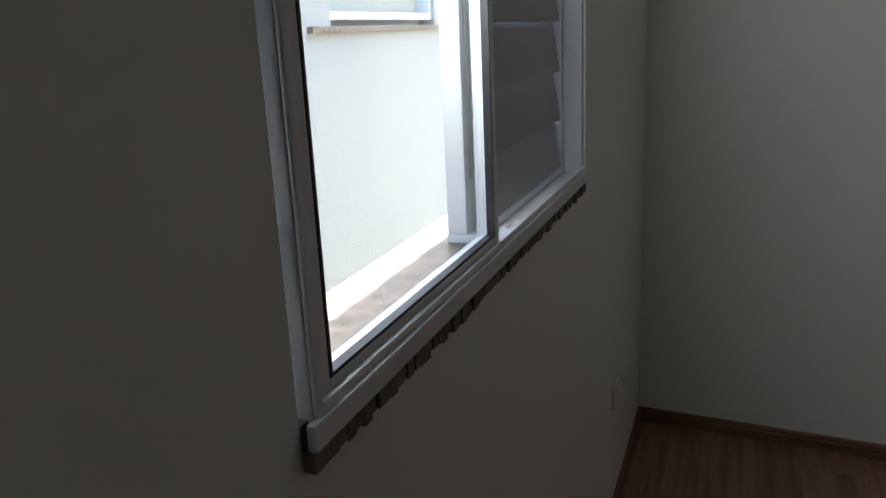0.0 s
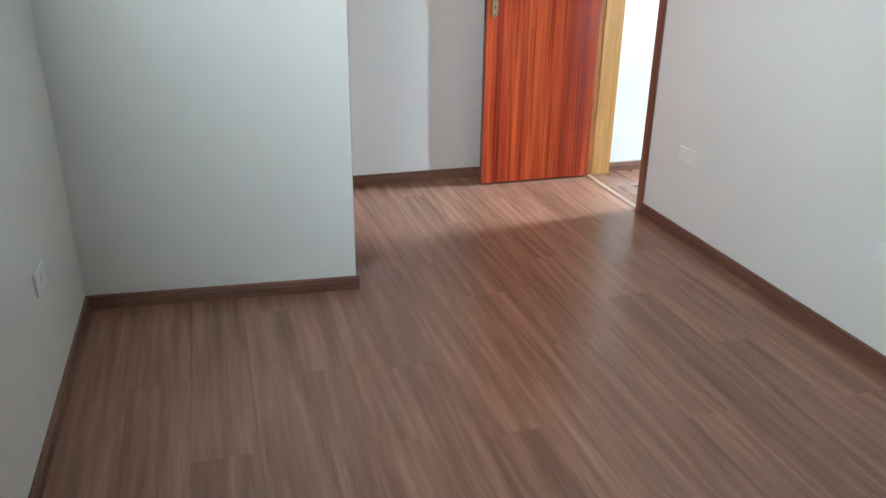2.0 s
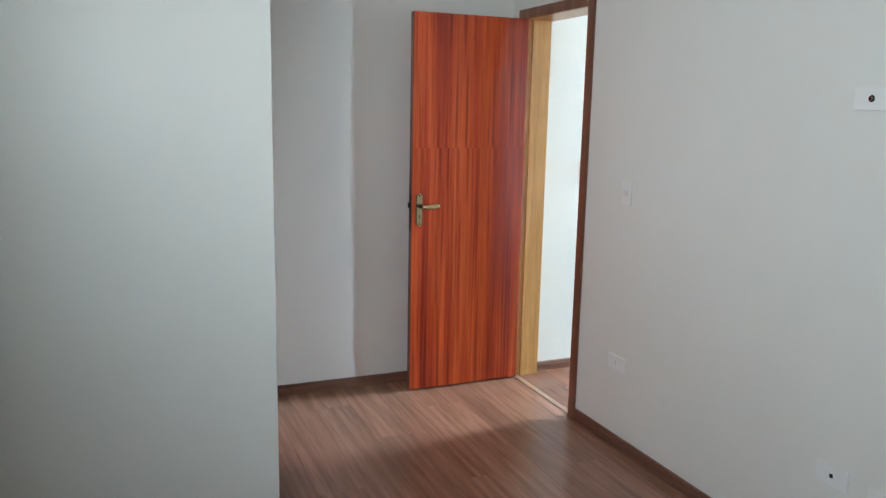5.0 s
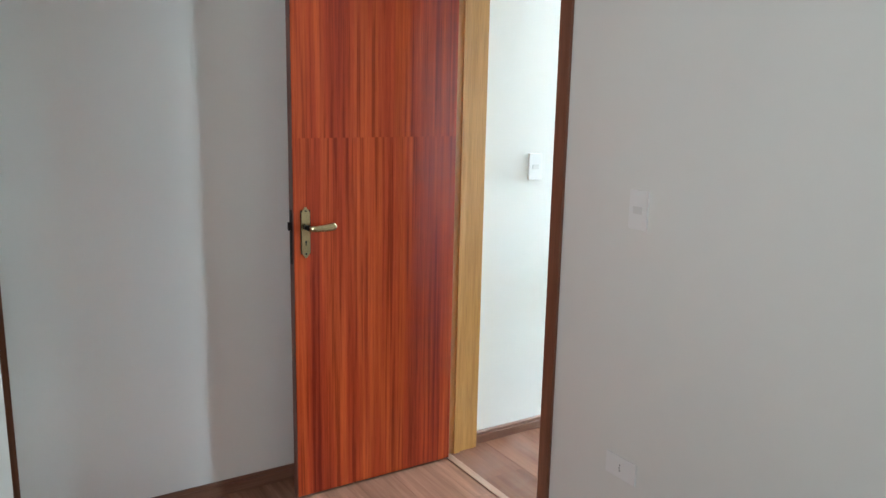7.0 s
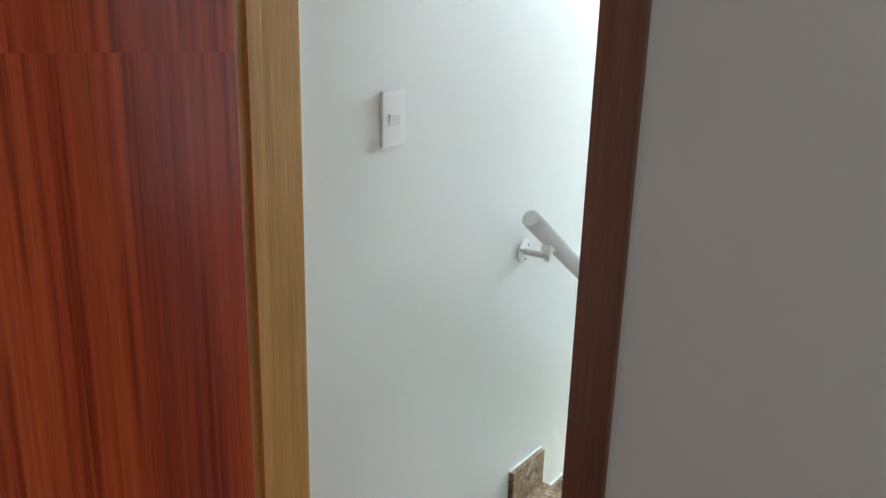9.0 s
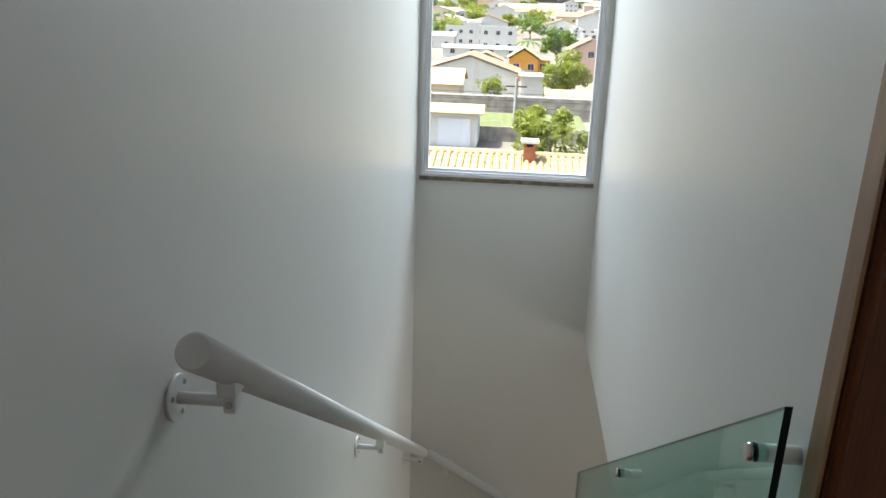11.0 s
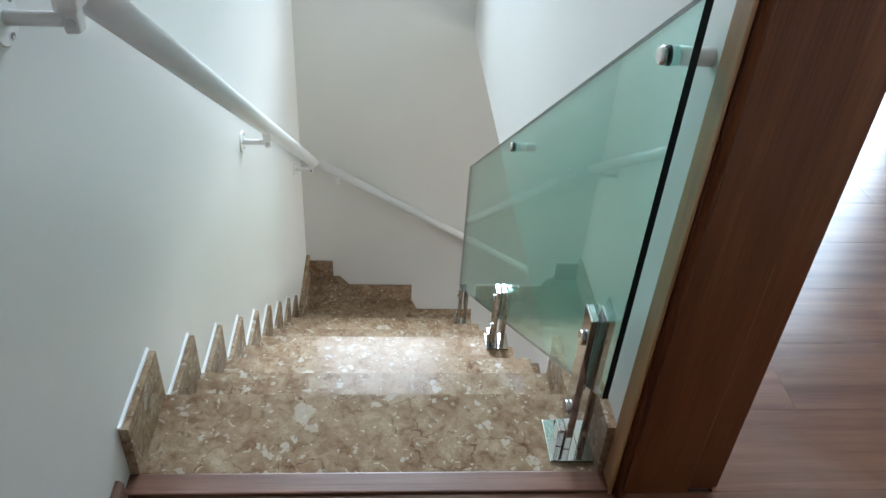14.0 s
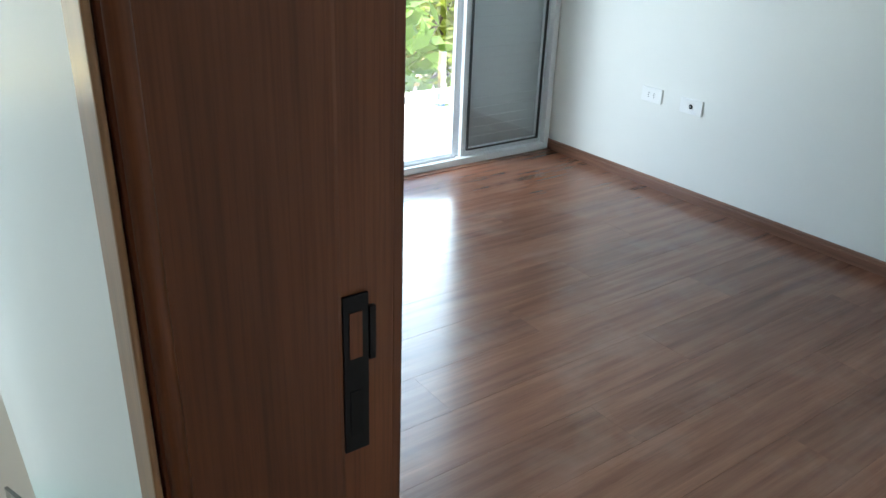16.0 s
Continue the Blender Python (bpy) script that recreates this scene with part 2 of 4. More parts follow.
VEDGE = wood("dark_door_edge", (0.07, 0.02, 0.014), (0.12, 0.035, 0.022), (0.16, 0.055, 0.032), 2, 0.35)
OCHRE = wood("ochre_wood", (0.34, 0.172, 0.045), (0.47, 0.255, 0.075), (0.56, 0.335, 0.115), 2, 0.3, 20, 4.0)
HONEY = wood("honey_brown_wood", (0.22, 0.108, 0.042), (0.31, 0.16, 0.066), (0.39, 0.22, 0.10), 2, 0.3, 20, 4.0)
ARCH = wood("brown_architrave_wood", (0.13, 0.05, 0.026), (0.20, 0.08, 0.042), (0.27, 0.12, 0.065), 2, 0.33, 16, 3.2)
JAMB = wood("dark_jamb_wood", (0.080, 0.0245, 0.008), (0.130, 0.041, 0.014), (0.178, 0.061, 0.021), 2, 0.42, 16, 3.2, grain=0.03)
JAMB.node_tree.nodes["Principled BSDF"].inputs["Specular IOR Level"].default_value = 0.2
MARBLE = marble("brown_marble")
GRANITE = plain("window_stone", (0.31, 0.25, 0.185), 0.5, 0, 0.7, 30.0, 0.5)
WHITE = plain("white_enamel", (0.80, 0.80, 0.79), 0.28, 0, 0.04, 6.0, 0.02)
ALU = plain("white_aluminium", (0.72, 0.74, 0.76), 0.32, 0, 0.05, 6.0, 0.02)
# Backlit slats: the shade on white paint is put into this grey.
LOUVRE = plain("shaded_louvre", (0.38, 0.395, 0.40), 0.4, 0, 0.06, 6.0, 0.03)
# Rockers take the white plastic with their shading mixed in as grey.
ROCKER = plain("shaded_white_plastic", (0.68, 0.675, 0.66), 0.3, 0, 0.03, 8.0, 0.0)
PLASTIC = plain("white_plastic", (0.78, 0.78, 0.77), 0.3, 0, 0.03, 8.0, 0.0)
BLACK = plain("black_rubber", (0.018, 0.018, 0.02), 0.45, 0, 0.2, 20.0, 0.05)
# Near-black pieces on the surface stand for holes, their shade in the colour.
HOLE = plain("socket_hole", (0.014, 0.013, 0.013), 0.7, 0, 0.1, 20.0, 0.0)
HOLE.node_tree.nodes["Principled BSDF"].inputs["Specular IOR Level"].default_value = 0.1
CHROME = plain("polished_steel", (0.56, 0.555, 0.54), 0.07, 1.0, 0.05, 8.0, 0.0)
BRASS = plain("antique_brass", (0.62, 0.50, 0.27), 0.26, 1.0, 0.25, 30.0, 0.05)
BRONZE = plain("dark_bronze", (0.010, 0.008, 0.008), 0.5, 0.1, 0.3, 40.0, 0.1)
BRONZE.node_tree.nodes["Principled BSDF"].inputs["Specular IOR Level"].default_value = 0.15
GREEN = glass("green_glass", (0.66, 0.855, 0.805))
CLEAR = glass("clear_glass", (0.97, 0.985, 0.985))
GLASS_EDGE = plain("dark_glass_edge", (0.003, 0.007, 0.006), 0.35, 0, 0.1, 8.0, 0.0)
GLASS_EDGE.node_tree.nodes["Principled BSDF"].inputs["Specular IOR Level"].default_value = 0.1
BED = plain("rough_mortar", (0.23, 0.18, 0.13), 0.9, 0, 0.5, 60.0, 0.8)
CAULK = plain("white_sealant", (0.76, 0.76, 0.74), 0.6, 0, 0.08, 30.0, 0.2)
SCREED = plain("concrete", (0.36, 0.35, 0.33), 0.85, 0, 0.2, 4.0, 0.3)

# ---- building helpers ----


def box(bm, lo, hi, bevel=0.0):
    vs = bmesh.ops.create_cube(bm, size=1)["verts"]
    size = [b - a for a, b in zip(lo, hi)]
    bmesh.ops.scale(bm, vec=size, verts=vs)
    bmesh.ops.translate(bm, vec=[(a + b) / 2 for a, b in zip(lo, hi)], verts=vs)
    if bevel:
        edges = list({e for v in vs for e in v.link_edges})
        bmesh.ops.bevel(bm, geom=edges, offset=bevel, segments=2, affect="EDGES", profile=0.6)
    return bm


def boxes(*pairs, bevel=0.0):
    bm = bmesh.new()
    for lo, hi in pairs:
        box(bm, lo, hi, bevel)
    return bm


def tube(bm, a, b, r, seg=24, r2=None):
    a, b = Vector(a), Vector(b)
    d = b - a
    m = Matrix.Translation((a + b) / 2) @ d.to_track_quat("Z", "Y").to_matrix().to_4x4()
    bmesh.ops.create_cone(bm, cap_ends=True, segments=seg, radius1=r, radius2=r if r2 is None else r2, depth=d.length, matrix=m)
    return bm


def prism(bm, outline, axis, lo, hi):
    """An outline in the two other axes, drawn out along one axis."""
    def at(p, q, v):
        return ((v, p, q), (p, v, q), (p, q, v))[axis]
    low = [bm.verts.new(at(p, q, lo)) for p, q in outline]
    high = [bm.verts.new(at(p, q, hi)) for p, q in outline]
    bm.faces.new(low[::-1])
    bm.faces.new(high)
    k = len(outline)
    for i in range(k):
        bm.faces.new((low[i], low[(i + 1) % k], high[(i + 1) % k], high[i]))
    bmesh.ops.recalc_face_normals(bm, faces=bm.faces[:])
    return bm


def mesh_of(name, bm, material, smooth=False):
    me = bpy.data.meshes.new(name)
    bm.to_mesh(me)
    bm.free()
    me.materials.append(material)
    if smooth:
        for p in me.polygons:
            p.use_smooth = len(p.vertices) == 4
    return me


def structure(name, bm, material, label, category):
    ob = new(name, mesh_of(name, bm, material))
    return tagged(ob, label, category, kind="structure")


def thing(name, at, label, category, group="", kind=""):
    ob = new(name)
    ob.location = at
    ob.empty_display_size = 0.05
    return tagged(ob, label, category, group, kind)


def part(name, bm, material, parent, label="", smooth=False):
    ob = new(name, mesh_of(name, bm, material, smooth))
    ob.parent = parent
    if label:
        ob["label"] = label
    return ob


# ---- plan ----
AX0, AX1 = -2.716, 0.0          # bedroom west and east faces
AY0, JUT_X, JUT_Y, REC_Y = -5.0, -1.655, -1.258, 0.11
JUT_W = -1.172                  # the projection's front runs slightly askew
EX = 0.17                       # hall side of the bedroom wall
SY0, SY1 = -0.86, 0.0           # stair's south and north faces
BX1, BY0, BY1 = 3.72, -3.85, -1.05
H = 2.6
FLOOR0 = -0.012
LOW = -3.0

structure("wall_bedroom_west", boxes(
    ((AX0 - .15, AY0 - .15, -.2), (AX0, -3.613, H)), ((AX0 - .15, -3.613, -.2), (AX0, -2.40, 1.20)),
    ((AX0 - .15, -3.613, 2.20), (AX0, -2.40, H)), ((AX0 - .15, -2.40, -.2), (AX0, REC_Y + .15, H))),
    WALL, "off-white painted wall with a window opening", "wall")
jut = bmesh.new()
prism(jut, [(AX0, JUT_W), (JUT_X, JUT_Y), (JUT_X, REC_Y + .15), (AX0, REC_Y + .15)], 2, -.2, H)
structure("wall_bedroom_projection", jut, WALL, "off-white painted projecting wall block", "wall")
structure("wall_bedroom_north", boxes(((JUT_X, REC_Y, -.2), (0, REC_Y + .15, H))), WALL, "off-white painted wall of the recess behind the door", "wall")
structure("wall_bedroom_east", boxes(
    ((0, AY0 - .15, LOW), (EX, -.716, H)), ((0, -.716, 2.13), (EX, -.008, H)), ((0, -.008, -.2), (EX, REC_Y + .15, H)), ((0, -.716, LOW), (EX, -.008, -.2))),
    WALL, "off-white painted wall with a door opening", "wall")
structure("wall_bedroom_south", boxes(((AX0, AY0 - .15, -.2), (0, AY0, H))), WALL, "off-white painted wall", "wall")
structure("wall_stair_north", boxes(((EX, 0, LOW), (BX1 + .15, .15, H))), WALL, "white painted stair wall with a handrail", "wall")
structure("wall_stair_east", boxes(
    ((BX1, -.83, LOW), (BX1 + .15, -.02, .56)), ((BX1, -.83, 2.5), (BX1 + .15, -.02, H)), ((BX1, -.02, LOW), (BX1 + .15, 0, H)),
    ((BX1, -1.9, LOW), (BX1 + .15, -.83, H)), ((BX1, BY0 + .012, LOW), (BX1 + .15, -1.9, 0)), ((BX1, BY0 + .012, 2.15), (BX1 + .15, -1.9, H)),
    ((BX1, BY0 - .15, LOW), (BX1 + .15, BY0 + .012, H))), WALL, "white painted outer wall with window and balcony door openings", "wall")
structure("wall_stair_south", boxes(
    ((1.008, BY1, -.2), (BX1, SY0, H)), ((.21, BY1, 2.13), (1.008, SY0, H)), ((EX, BY1, -.2), (.21, SY0, H))),
    WALL, "white painted wall between stair and second bedroom", "wall")
# The opening below floor level is unseen, added for the lower fill lamp.
structure("wall_second_bedroom_south", boxes(
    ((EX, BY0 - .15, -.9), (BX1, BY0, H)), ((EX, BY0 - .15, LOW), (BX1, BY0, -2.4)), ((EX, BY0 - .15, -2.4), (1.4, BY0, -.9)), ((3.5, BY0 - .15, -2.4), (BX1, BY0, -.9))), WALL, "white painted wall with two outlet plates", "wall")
structure("ceiling_bedroom", boxes(((AX0 - .15, AY0 - .15, H), (EX, REC_Y + .15, H + .15))), CEIL, "white painted ceiling", "ceiling")
structure("ceiling_upper_hall", boxes(((EX, BY0 - .15, H), (BX1 + .15, .15, H + .15))), CEIL, "white painted ceiling", "ceiling")
structure("floor_slab_bedroom", boxes(((AX0 - .15, AY0 - .15, -.2), (0, REC_Y, FLOOR0 - .002))), SCREED, "concrete floor slab under laminate", "floor")
structure("floor_slab_hall", boxes(((EX, BY0, -.2), (1.0, 0, FLOOR0 - .002)), ((1.0, BY0, -.2), (BX1, BY1, FLOOR0 - .002)), ((0, -.716, -.2), (EX, -.008, FLOOR0 - .002))), SCREED, "concrete floor slab under laminate", "floor")
structure("floor_lower", boxes(((EX, BY0, LOW - .1), (BX1, 0, LOW))), MARBLE, "polished stone floor of the lower storey", "floor")

# ---- baseboards ----


def baseboard(name, a, b, normal):
    """A moulded wooden board along the wall from a to b, its face towards normal."""
    a, b, nrm = Vector((*a, 0)), Vector((*b, 0)), Vector((*normal, 0))
    bm = bmesh.new()
    prof = [(0, 0), (.013, 0), (.013, .037), (.0105, .040), (.0105, .043), (.013, .046), (.0115, .053), (.006, .058), (0, .058)]
    ends = []
    for p in (a, b):
        ends.append([bm.verts.new(p + nrm * u + Vector((0, 0, v))) for u, v in prof])
    k = len(prof)
    for i in range(k):
        bm.faces.new((ends[0][i], ends[0][(i + 1) % k], ends[1][(i + 1) % k], ends[1][i]))
    bm.faces.new(ends[0])
    bm.faces.new(ends[1][::-1])
    bmesh.ops.recalc_face_normals(bm, faces=bm.faces[:])
    return structure(name, bm, SKIRT if abs(nrm.x) > .5 else SKIRT_X, "reddish-brown wooden baseboard along the wall", "baseboard")


SKIRT_X = wood("baseboard_wood_cross", (0.10, 0.045, 0.028), (0.17, 0.08, 0.05), (0.24, 0.125, 0.08), 0, 0.35, 20, 4.0)
baseboard("baseboard_1", (AX0, AY0), (AX0, JUT_W - .014), (1, 0))
baseboard("baseboard_2", (AX0, JUT_W), (JUT_X + .014, JUT_Y - .001), (-.081, -.9967))
baseboard("baseboard_3", (JUT_X, JUT_Y), (JUT_X, JUT_Y + .058), (1, 0))
baseboard("baseboard_13", (JUT_X, -.30), (JUT_X, REC_Y - .014), (1, 0))
baseboard("baseboard_4", (JUT_X, REC_Y), (0, REC_Y), (0, -1))
baseboard("baseboard_5", (0, AY0), (0, -.745), (-1, 0))
baseboard("baseboard_6", (0, .03), (0, REC_Y - .014), (-1, 0))
baseboard("baseboard_7", (EX, 0), (.975, 0), (0, -1))
baseboard("baseboard_8", (EX, BY0), (BX1, BY0), (0, 1))
baseboard("baseboard_9", (BX1, BY1), (BX1, -1.9), (-1, 0))
baseboard("baseboard_10", (1.07, BY1), (BX1, BY1), (0, -1))
baseboard("baseboard_11", (EX, BY0), (EX, BY1), (1, 0))
baseboard("baseboard_12", (AX0, AY0), (0, AY0), (0, 1))

# ---- stair ----
NOSE0, GOING, RISE = 1.225, 0.2377, 0.183
stair = thing("staircase", (0, 0, 0), "polished brown marble winder staircase with sawtooth skirting", "staircase")


def nose(k):
    return NOSE0 + GOING * k


def slab(outline, top, name="tread", thick=.028):
    bm = bmesh.new()
    prism(bm, outline, 2, top - thick, top)
    edges = [e for e in bm.edges if all(abs(v.co.z - top) < 1e-5 for v in e.verts)]
    bmesh.ops.bevel(bm, geom=edges, offset=.003, segments=2, affect="EDGES")
    return part(name, bm, MARBLE, stair)


SK = .122
for k in range(9):
    z = -RISE * k
    x0 = 1.03 if k == 0 else nose(k - 1) - .022
    slab([(x0, SY0), (nose(k), SY0), (nose(k), SY1), (x0, SY1)], z)
    part("riser", boxes(((nose(k) - .042, SY0 + .001, z - RISE), (nose(k) - .020, SY1, z - .029))), MARBLE, stair)
    a = x0 if k == 0 else nose(k - 1) - .02
    part("skirting", boxes(((a, SY1 - .018, z), (nose(k) - .004, SY1, z + SK)), bevel=.0015), MARBLE, stair)
    part("sealant", boxes(((a, SY1 - .006, z + SK), (nose(k) - .004, SY1, z + SK + .004)), ((nose(k) - .004, SY1 - .005, z + .004), (nose(k), SY1, z + SK + .004))), CAULK, stair, "white sealant bead")
    if k < 2:
        part("skirting", boxes(((a, SY0, z), (nose(k) - .004, SY0 + .018, z + SK)), bevel=.0015), MARBLE, stair)
W0, PX = nose(8), nose(8) - .022
Z9, Z10, Z11 = -1.695, -1.868, -2.045
slab([(PX, 0), (PX, -.685), (BX1, -.187), (BX1, 0)], Z9)
slab([(PX, -.670), (PX, -.835), (BX1, -.61), (BX1, -.172)], Z10)
slab([(PX, -.820), (PX, SY0 - .12), (BX1, SY0 - .12), (BX1, -.595)], Z11)
part("skirting", boxes(((PX, -.018, Z9), (BX1, 0, Z9 + .15)), bevel=.0015), MARBLE, stair)
part("skirting", boxes(((BX1 - .018, -.150, Z9), (BX1, -.018, Z9 + .115)), bevel=.0015), MARBLE, stair)
part("skirting", boxes(((BX1 - .018, -.61, Z10), (BX1, -.150, Z10 + .115)), bevel=.0015), MARBLE, stair)
part("skirting", boxes(((BX1 - .018, SY0 - .12, Z11), (BX1, -.61, Z11 + .10)), bevel=.0015), MARBLE, stair)
for y0, y1, zt in ((-.150, -.018, Z9 + .115), (-.61, -.150, Z10 + .115)):
    part("sealant", boxes(((BX1 - .006, y0, zt), (BX1, y1, zt + .004)), ((BX1 - .006, y0 - .004, zt - .08), (BX1, y0, zt + .004))), CAULK, stair, "white sealant bead")
bm = bmesh.new()
prism(bm, [(PX, -.681), (PX, -.659), (BX1, -.162), (BX1, -.184)], 2, Z10, Z9 - .028)
part("riser", bm, MARBLE, stair)
bm = bmesh.new()
prism(bm, [(PX, -.831), (PX, -.809), (BX1, -.585), (BX1, -.607)], 2, Z11, Z10 - .028)
part("riser", bm, MARBLE, stair)
for k in range(4):
    y1 = SY0 - .10 - .24 * k
    z = -2.225 - RISE * k
    slab([(2.86, y1 - .26), (BX1, y1 - .26), (BX1, y1), (2.86, y1)], z)
    part("riser", boxes(((2.86, y1 - .02, z), (BX1, y1, z + RISE - .03))), MARBLE, stair)
low = [(1.03, -.029)]
for k in range(9):
    low += [(nose(k) - .043, -RISE * k - .029), (nose(k) - .043, -RISE * (k + 1) - .029)]
low += [(nose(8) - .043, Z9 - .25), (1.03, -.30)]
bm = bmesh.new()
prism(bm, low, 1, SY0 + .004, SY1 - .001)
part("stair_body", bm, WALL, stair, "white plastered underside of the stair")
structure("stair_edge_trim", boxes(((.985, SY0 + .004, -.012), (1.029, SY1, .006)), bevel=.003), SKIRT, "reddish wooden trim strip at the stair's top edge", "trim")

# ---- handrails ----


def bracket(rail, wall_pt, out, rail_pt):
    """Round flange on the wall, an arm, a clevis under the rail."""
    w, o, r = Vector(wall_pt), Vector(out), Vector(rail_pt)
    bm = tube(bmesh.new(), w, w + o * .006, .034)
    bmesh.ops.bevel(bm, geom=bm.edges[:], offset=.0015, segments=1, affect="EDGES")
    fl = part("flange", bm, WHITE, rail, smooth=True)
    end = w + o * (abs((r - w).dot(o)))
    part("arm", tube(bmesh.new(), w + o * .006, end, .009, 16), WHITE, rail, smooth=True)
    along = Vector((abs(o.y), abs(o.x), 0))
    lo = end - along * .012 - Vector((abs(o.x), abs(o.y), 0)) * .009 - Vector((0, 0, .014))
    hi = end + along * .012 + Vector((abs(o.x), abs(o.y), 0)) * .009
    hi.z = r.z - .030
    sd = part("saddle", boxes((lo, hi), bevel=.004), WHITE, rail)
    part("screw", tube(bmesh.new(), end - along * .012, end - along * .0135, .0055, 12), CHROME, sd)
    part("pad", boxes((Vector((end.x, end.y, r.z - .038)) - Vector((.020, .014, 0)), Vector((end.x, end.y, r.z - .014)) + Vector((.020, .014, 0))), bevel=.004), WHITE, sd)
    for a in (40, 160, 280):
        c = w + o * .006 + Vector((math.cos(radians(a)) * abs(o.y), math.cos(radians(a)) * abs(o.x), math.sin(radians(a)))) * .024
        part("screw", tube(bmesh.new(), c, c + o * .002, .004, 10), CHROME, fl)


RS = -.681


def rail_z(x):
    return .957 + RS * (x - .926)


rail = thing("handrail", (0, 0, 0), "white enamelled tube handrail on wall brackets", "handrail", "stair handrails")
bm = tube(bmesh.new(), (.926, -.082, rail_z(.926)), (3.60, -.082, rail_z(3.60)), .0245, 32)
caps = [e for e in bm.edges if len([f for f in e.link_faces if len(f.verts) > 4]) == 1]
bmesh.ops.bevel(bm, geom=caps, offset=.003, segments=2, affect="EDGES")
part("tube", bm, WHITE, rail, smooth=True)
for x in (1.038, 2.287, 3.45):
    bracket(rail, (x, 0, rail_z(x) - .052), (0, -1, 0), (x, -.082, rail_z(x)))
rail2 = thing("handrail", (0, 0, 0), "white enamelled tube handrail descending along the end wall", "handrail", "stair handrails")
bm = tube(bmesh.new(), (BX1 - .08, -.10, -.885), (BX1 - .08, -1.75, -1.857), .021, 32)
part("tube", bm, WHITE, rail2, smooth=True)
for y in (-.20, -.95, -1.6):
    z = -.885 + (y + .10) * .589
    bracket(rail2, (BX1, y, z - .052), (-1, 0, 0), (BX1 - .08, y, z))

# ---- glass balustrade ----
GY = -.808
bal = thing("glass_balustrade", (0, 0, 0), "green-tinted tempered glass stair balustrade with steel clamps", "balustrade")
G = [(.995, .235), (.993, .907), (2.985, -.505), (2.992, -1.175)]
bm = bmesh.new()
prism(bm, G, 1, GY - .005, GY + .005)
for f in [f for f in bm.faces if abs(f.normal.y) < .5]:
    f.material_index = 1
pane = part("pane", bm, GREEN, bal)
pane.data.materials.append(GLASS_EDGE)
pane.visible_shadow = False
for x, z in ((1.061, .800), (2.028, .126)):
    stud = part("standoff", tube(bmesh.new(), (x, SY0, z), (x, GY - .006, z), .0128), WHITE, bal, "white standoff to the wall", True)
    bm = tube(bmesh.new(), (x, GY + .008, z), (x, GY + .019, z), .0128)
    bmesh.ops.bevel(bm, geom=[e for e in bm.edges if len([f for f in e.link_faces if len(f.verts) > 4]) == 1], offset=.002, segments=2, affect="EDGES")
    part("cap", bm, CHROME, stud, "polished steel cap", True)
    part("washer", tube(bmesh.new(), (x, GY + .005, z), (x, GY + .008, z), .0134), BLACK, stud)
for x, z, top in ((1.10, 0.0, .33), (1.955, -RISE * 3, .225), (2.85, -RISE * 7, .225)):
    half = .05 if top > .3 else .036
    cl = part("clamp", boxes(((x - half, GY - half, z), (x + half, GY + half, z + .006)), bevel=.0015), CHROME, bal, "polished steel base plate")
    part("jaw", boxes(((x - .022, GY + .007, z + .006), (x + .022, GY + .021, z + top)), bevel=.002), CHROME, cl)
    part("jaw", boxes(((x - .022, GY - .021, z + .006), (x + .022, GY - .007, z + top)), bevel=.002), CHROME, cl)
    part("gasket", boxes(((x - .02, GY + .0052, z + top * .5), (x + .02, GY + .0068, z + top - .003))), BLACK, cl)
    part("gasket", boxes(((x - .02, GY - .0068, z + top * .5), (x + .02, GY - .0052, z + top - .003))), BLACK, cl)
    for h in (top * .3, top * .83):
        part("button", tube(bmesh.new(), (x, GY + .021, z + h), (x, GY + .028, z + h), .014), CHROME, cl, "", True)
    part("lug", boxes(((x - .016, GY + .021, z + .006), (x + .016, GY + .034, z + .05)), bevel=.002), CHROME, cl)

# ---- bedroom door ----
door = thing("door", (0, -.042, 0), "reddish veneered wooden door standing open at right angle", "door")
LW = .684
leaf = part("leaf", boxes(((-LW, -.030, .008), (0, .006, 2.1)), bevel=.0012), VENEER, door)
part("edge_strip", boxes(((-LW - .0035, -.0285, .009), (-LW, .0045, 2.099))), VEDGE, door, "dark reddish lock edge")
part("lock_plate", boxes(((-LW - .0055, -.022, .93), (-LW - .0036, -.002, 1.13))), BRONZE, door, "dark bronze lock face plate")
part("latch", boxes(((-LW - .0155, -.018, 1.055), (-LW - .0056, -.006, 1.085)), bevel=.002), BRONZE, door)
PX0 = -.640
bm = bmesh.new()
prof = [(-.0165, -.075), (-.0165, .072), (-.011, .082), (-.006, .086), (-.004, .092), (.004, .092), (.006, .086), (.011, .082), (.0165, .072), (.0165, -.075), (.011, -.085), (.006, -.089), (.004, -.095), (-.004, -.095), (-.006, -.089), (-.011, -.085)]
prism(bm, [(PX0 + p, 1.047 + q) for p, q in prof], 1, -.0345, -.0302)
bmesh.ops.bevel(bm, geom=[e for e in bm.edges if all(v.co.y < -.034 for v in e.verts)], offset=.0012, segments=2, affect="EDGES")
plate = part("escutcheon", bm, BRASS, door, "antique brass escutcheon plate")
# Dark sheet behind the escutcheon paints a shadow rim around it.
part("plate_shadow_rim", boxes(((PX0 - .0195, -.0308, .966), (PX0 + .0195, -.0300, 1.128))), BRONZE, door)
for dz in (.078, -.080):
    part("screw", tube(bmesh.new(), (PX0, -.0345, 1.047 + dz), (PX0, -.0362, 1.047 + dz), .0035, 10), BRONZE, plate)
bm = tube(bmesh.new(), (PX0, -.0345, 1.012), (PX0, -.0350, 1.012), .0042, 12)
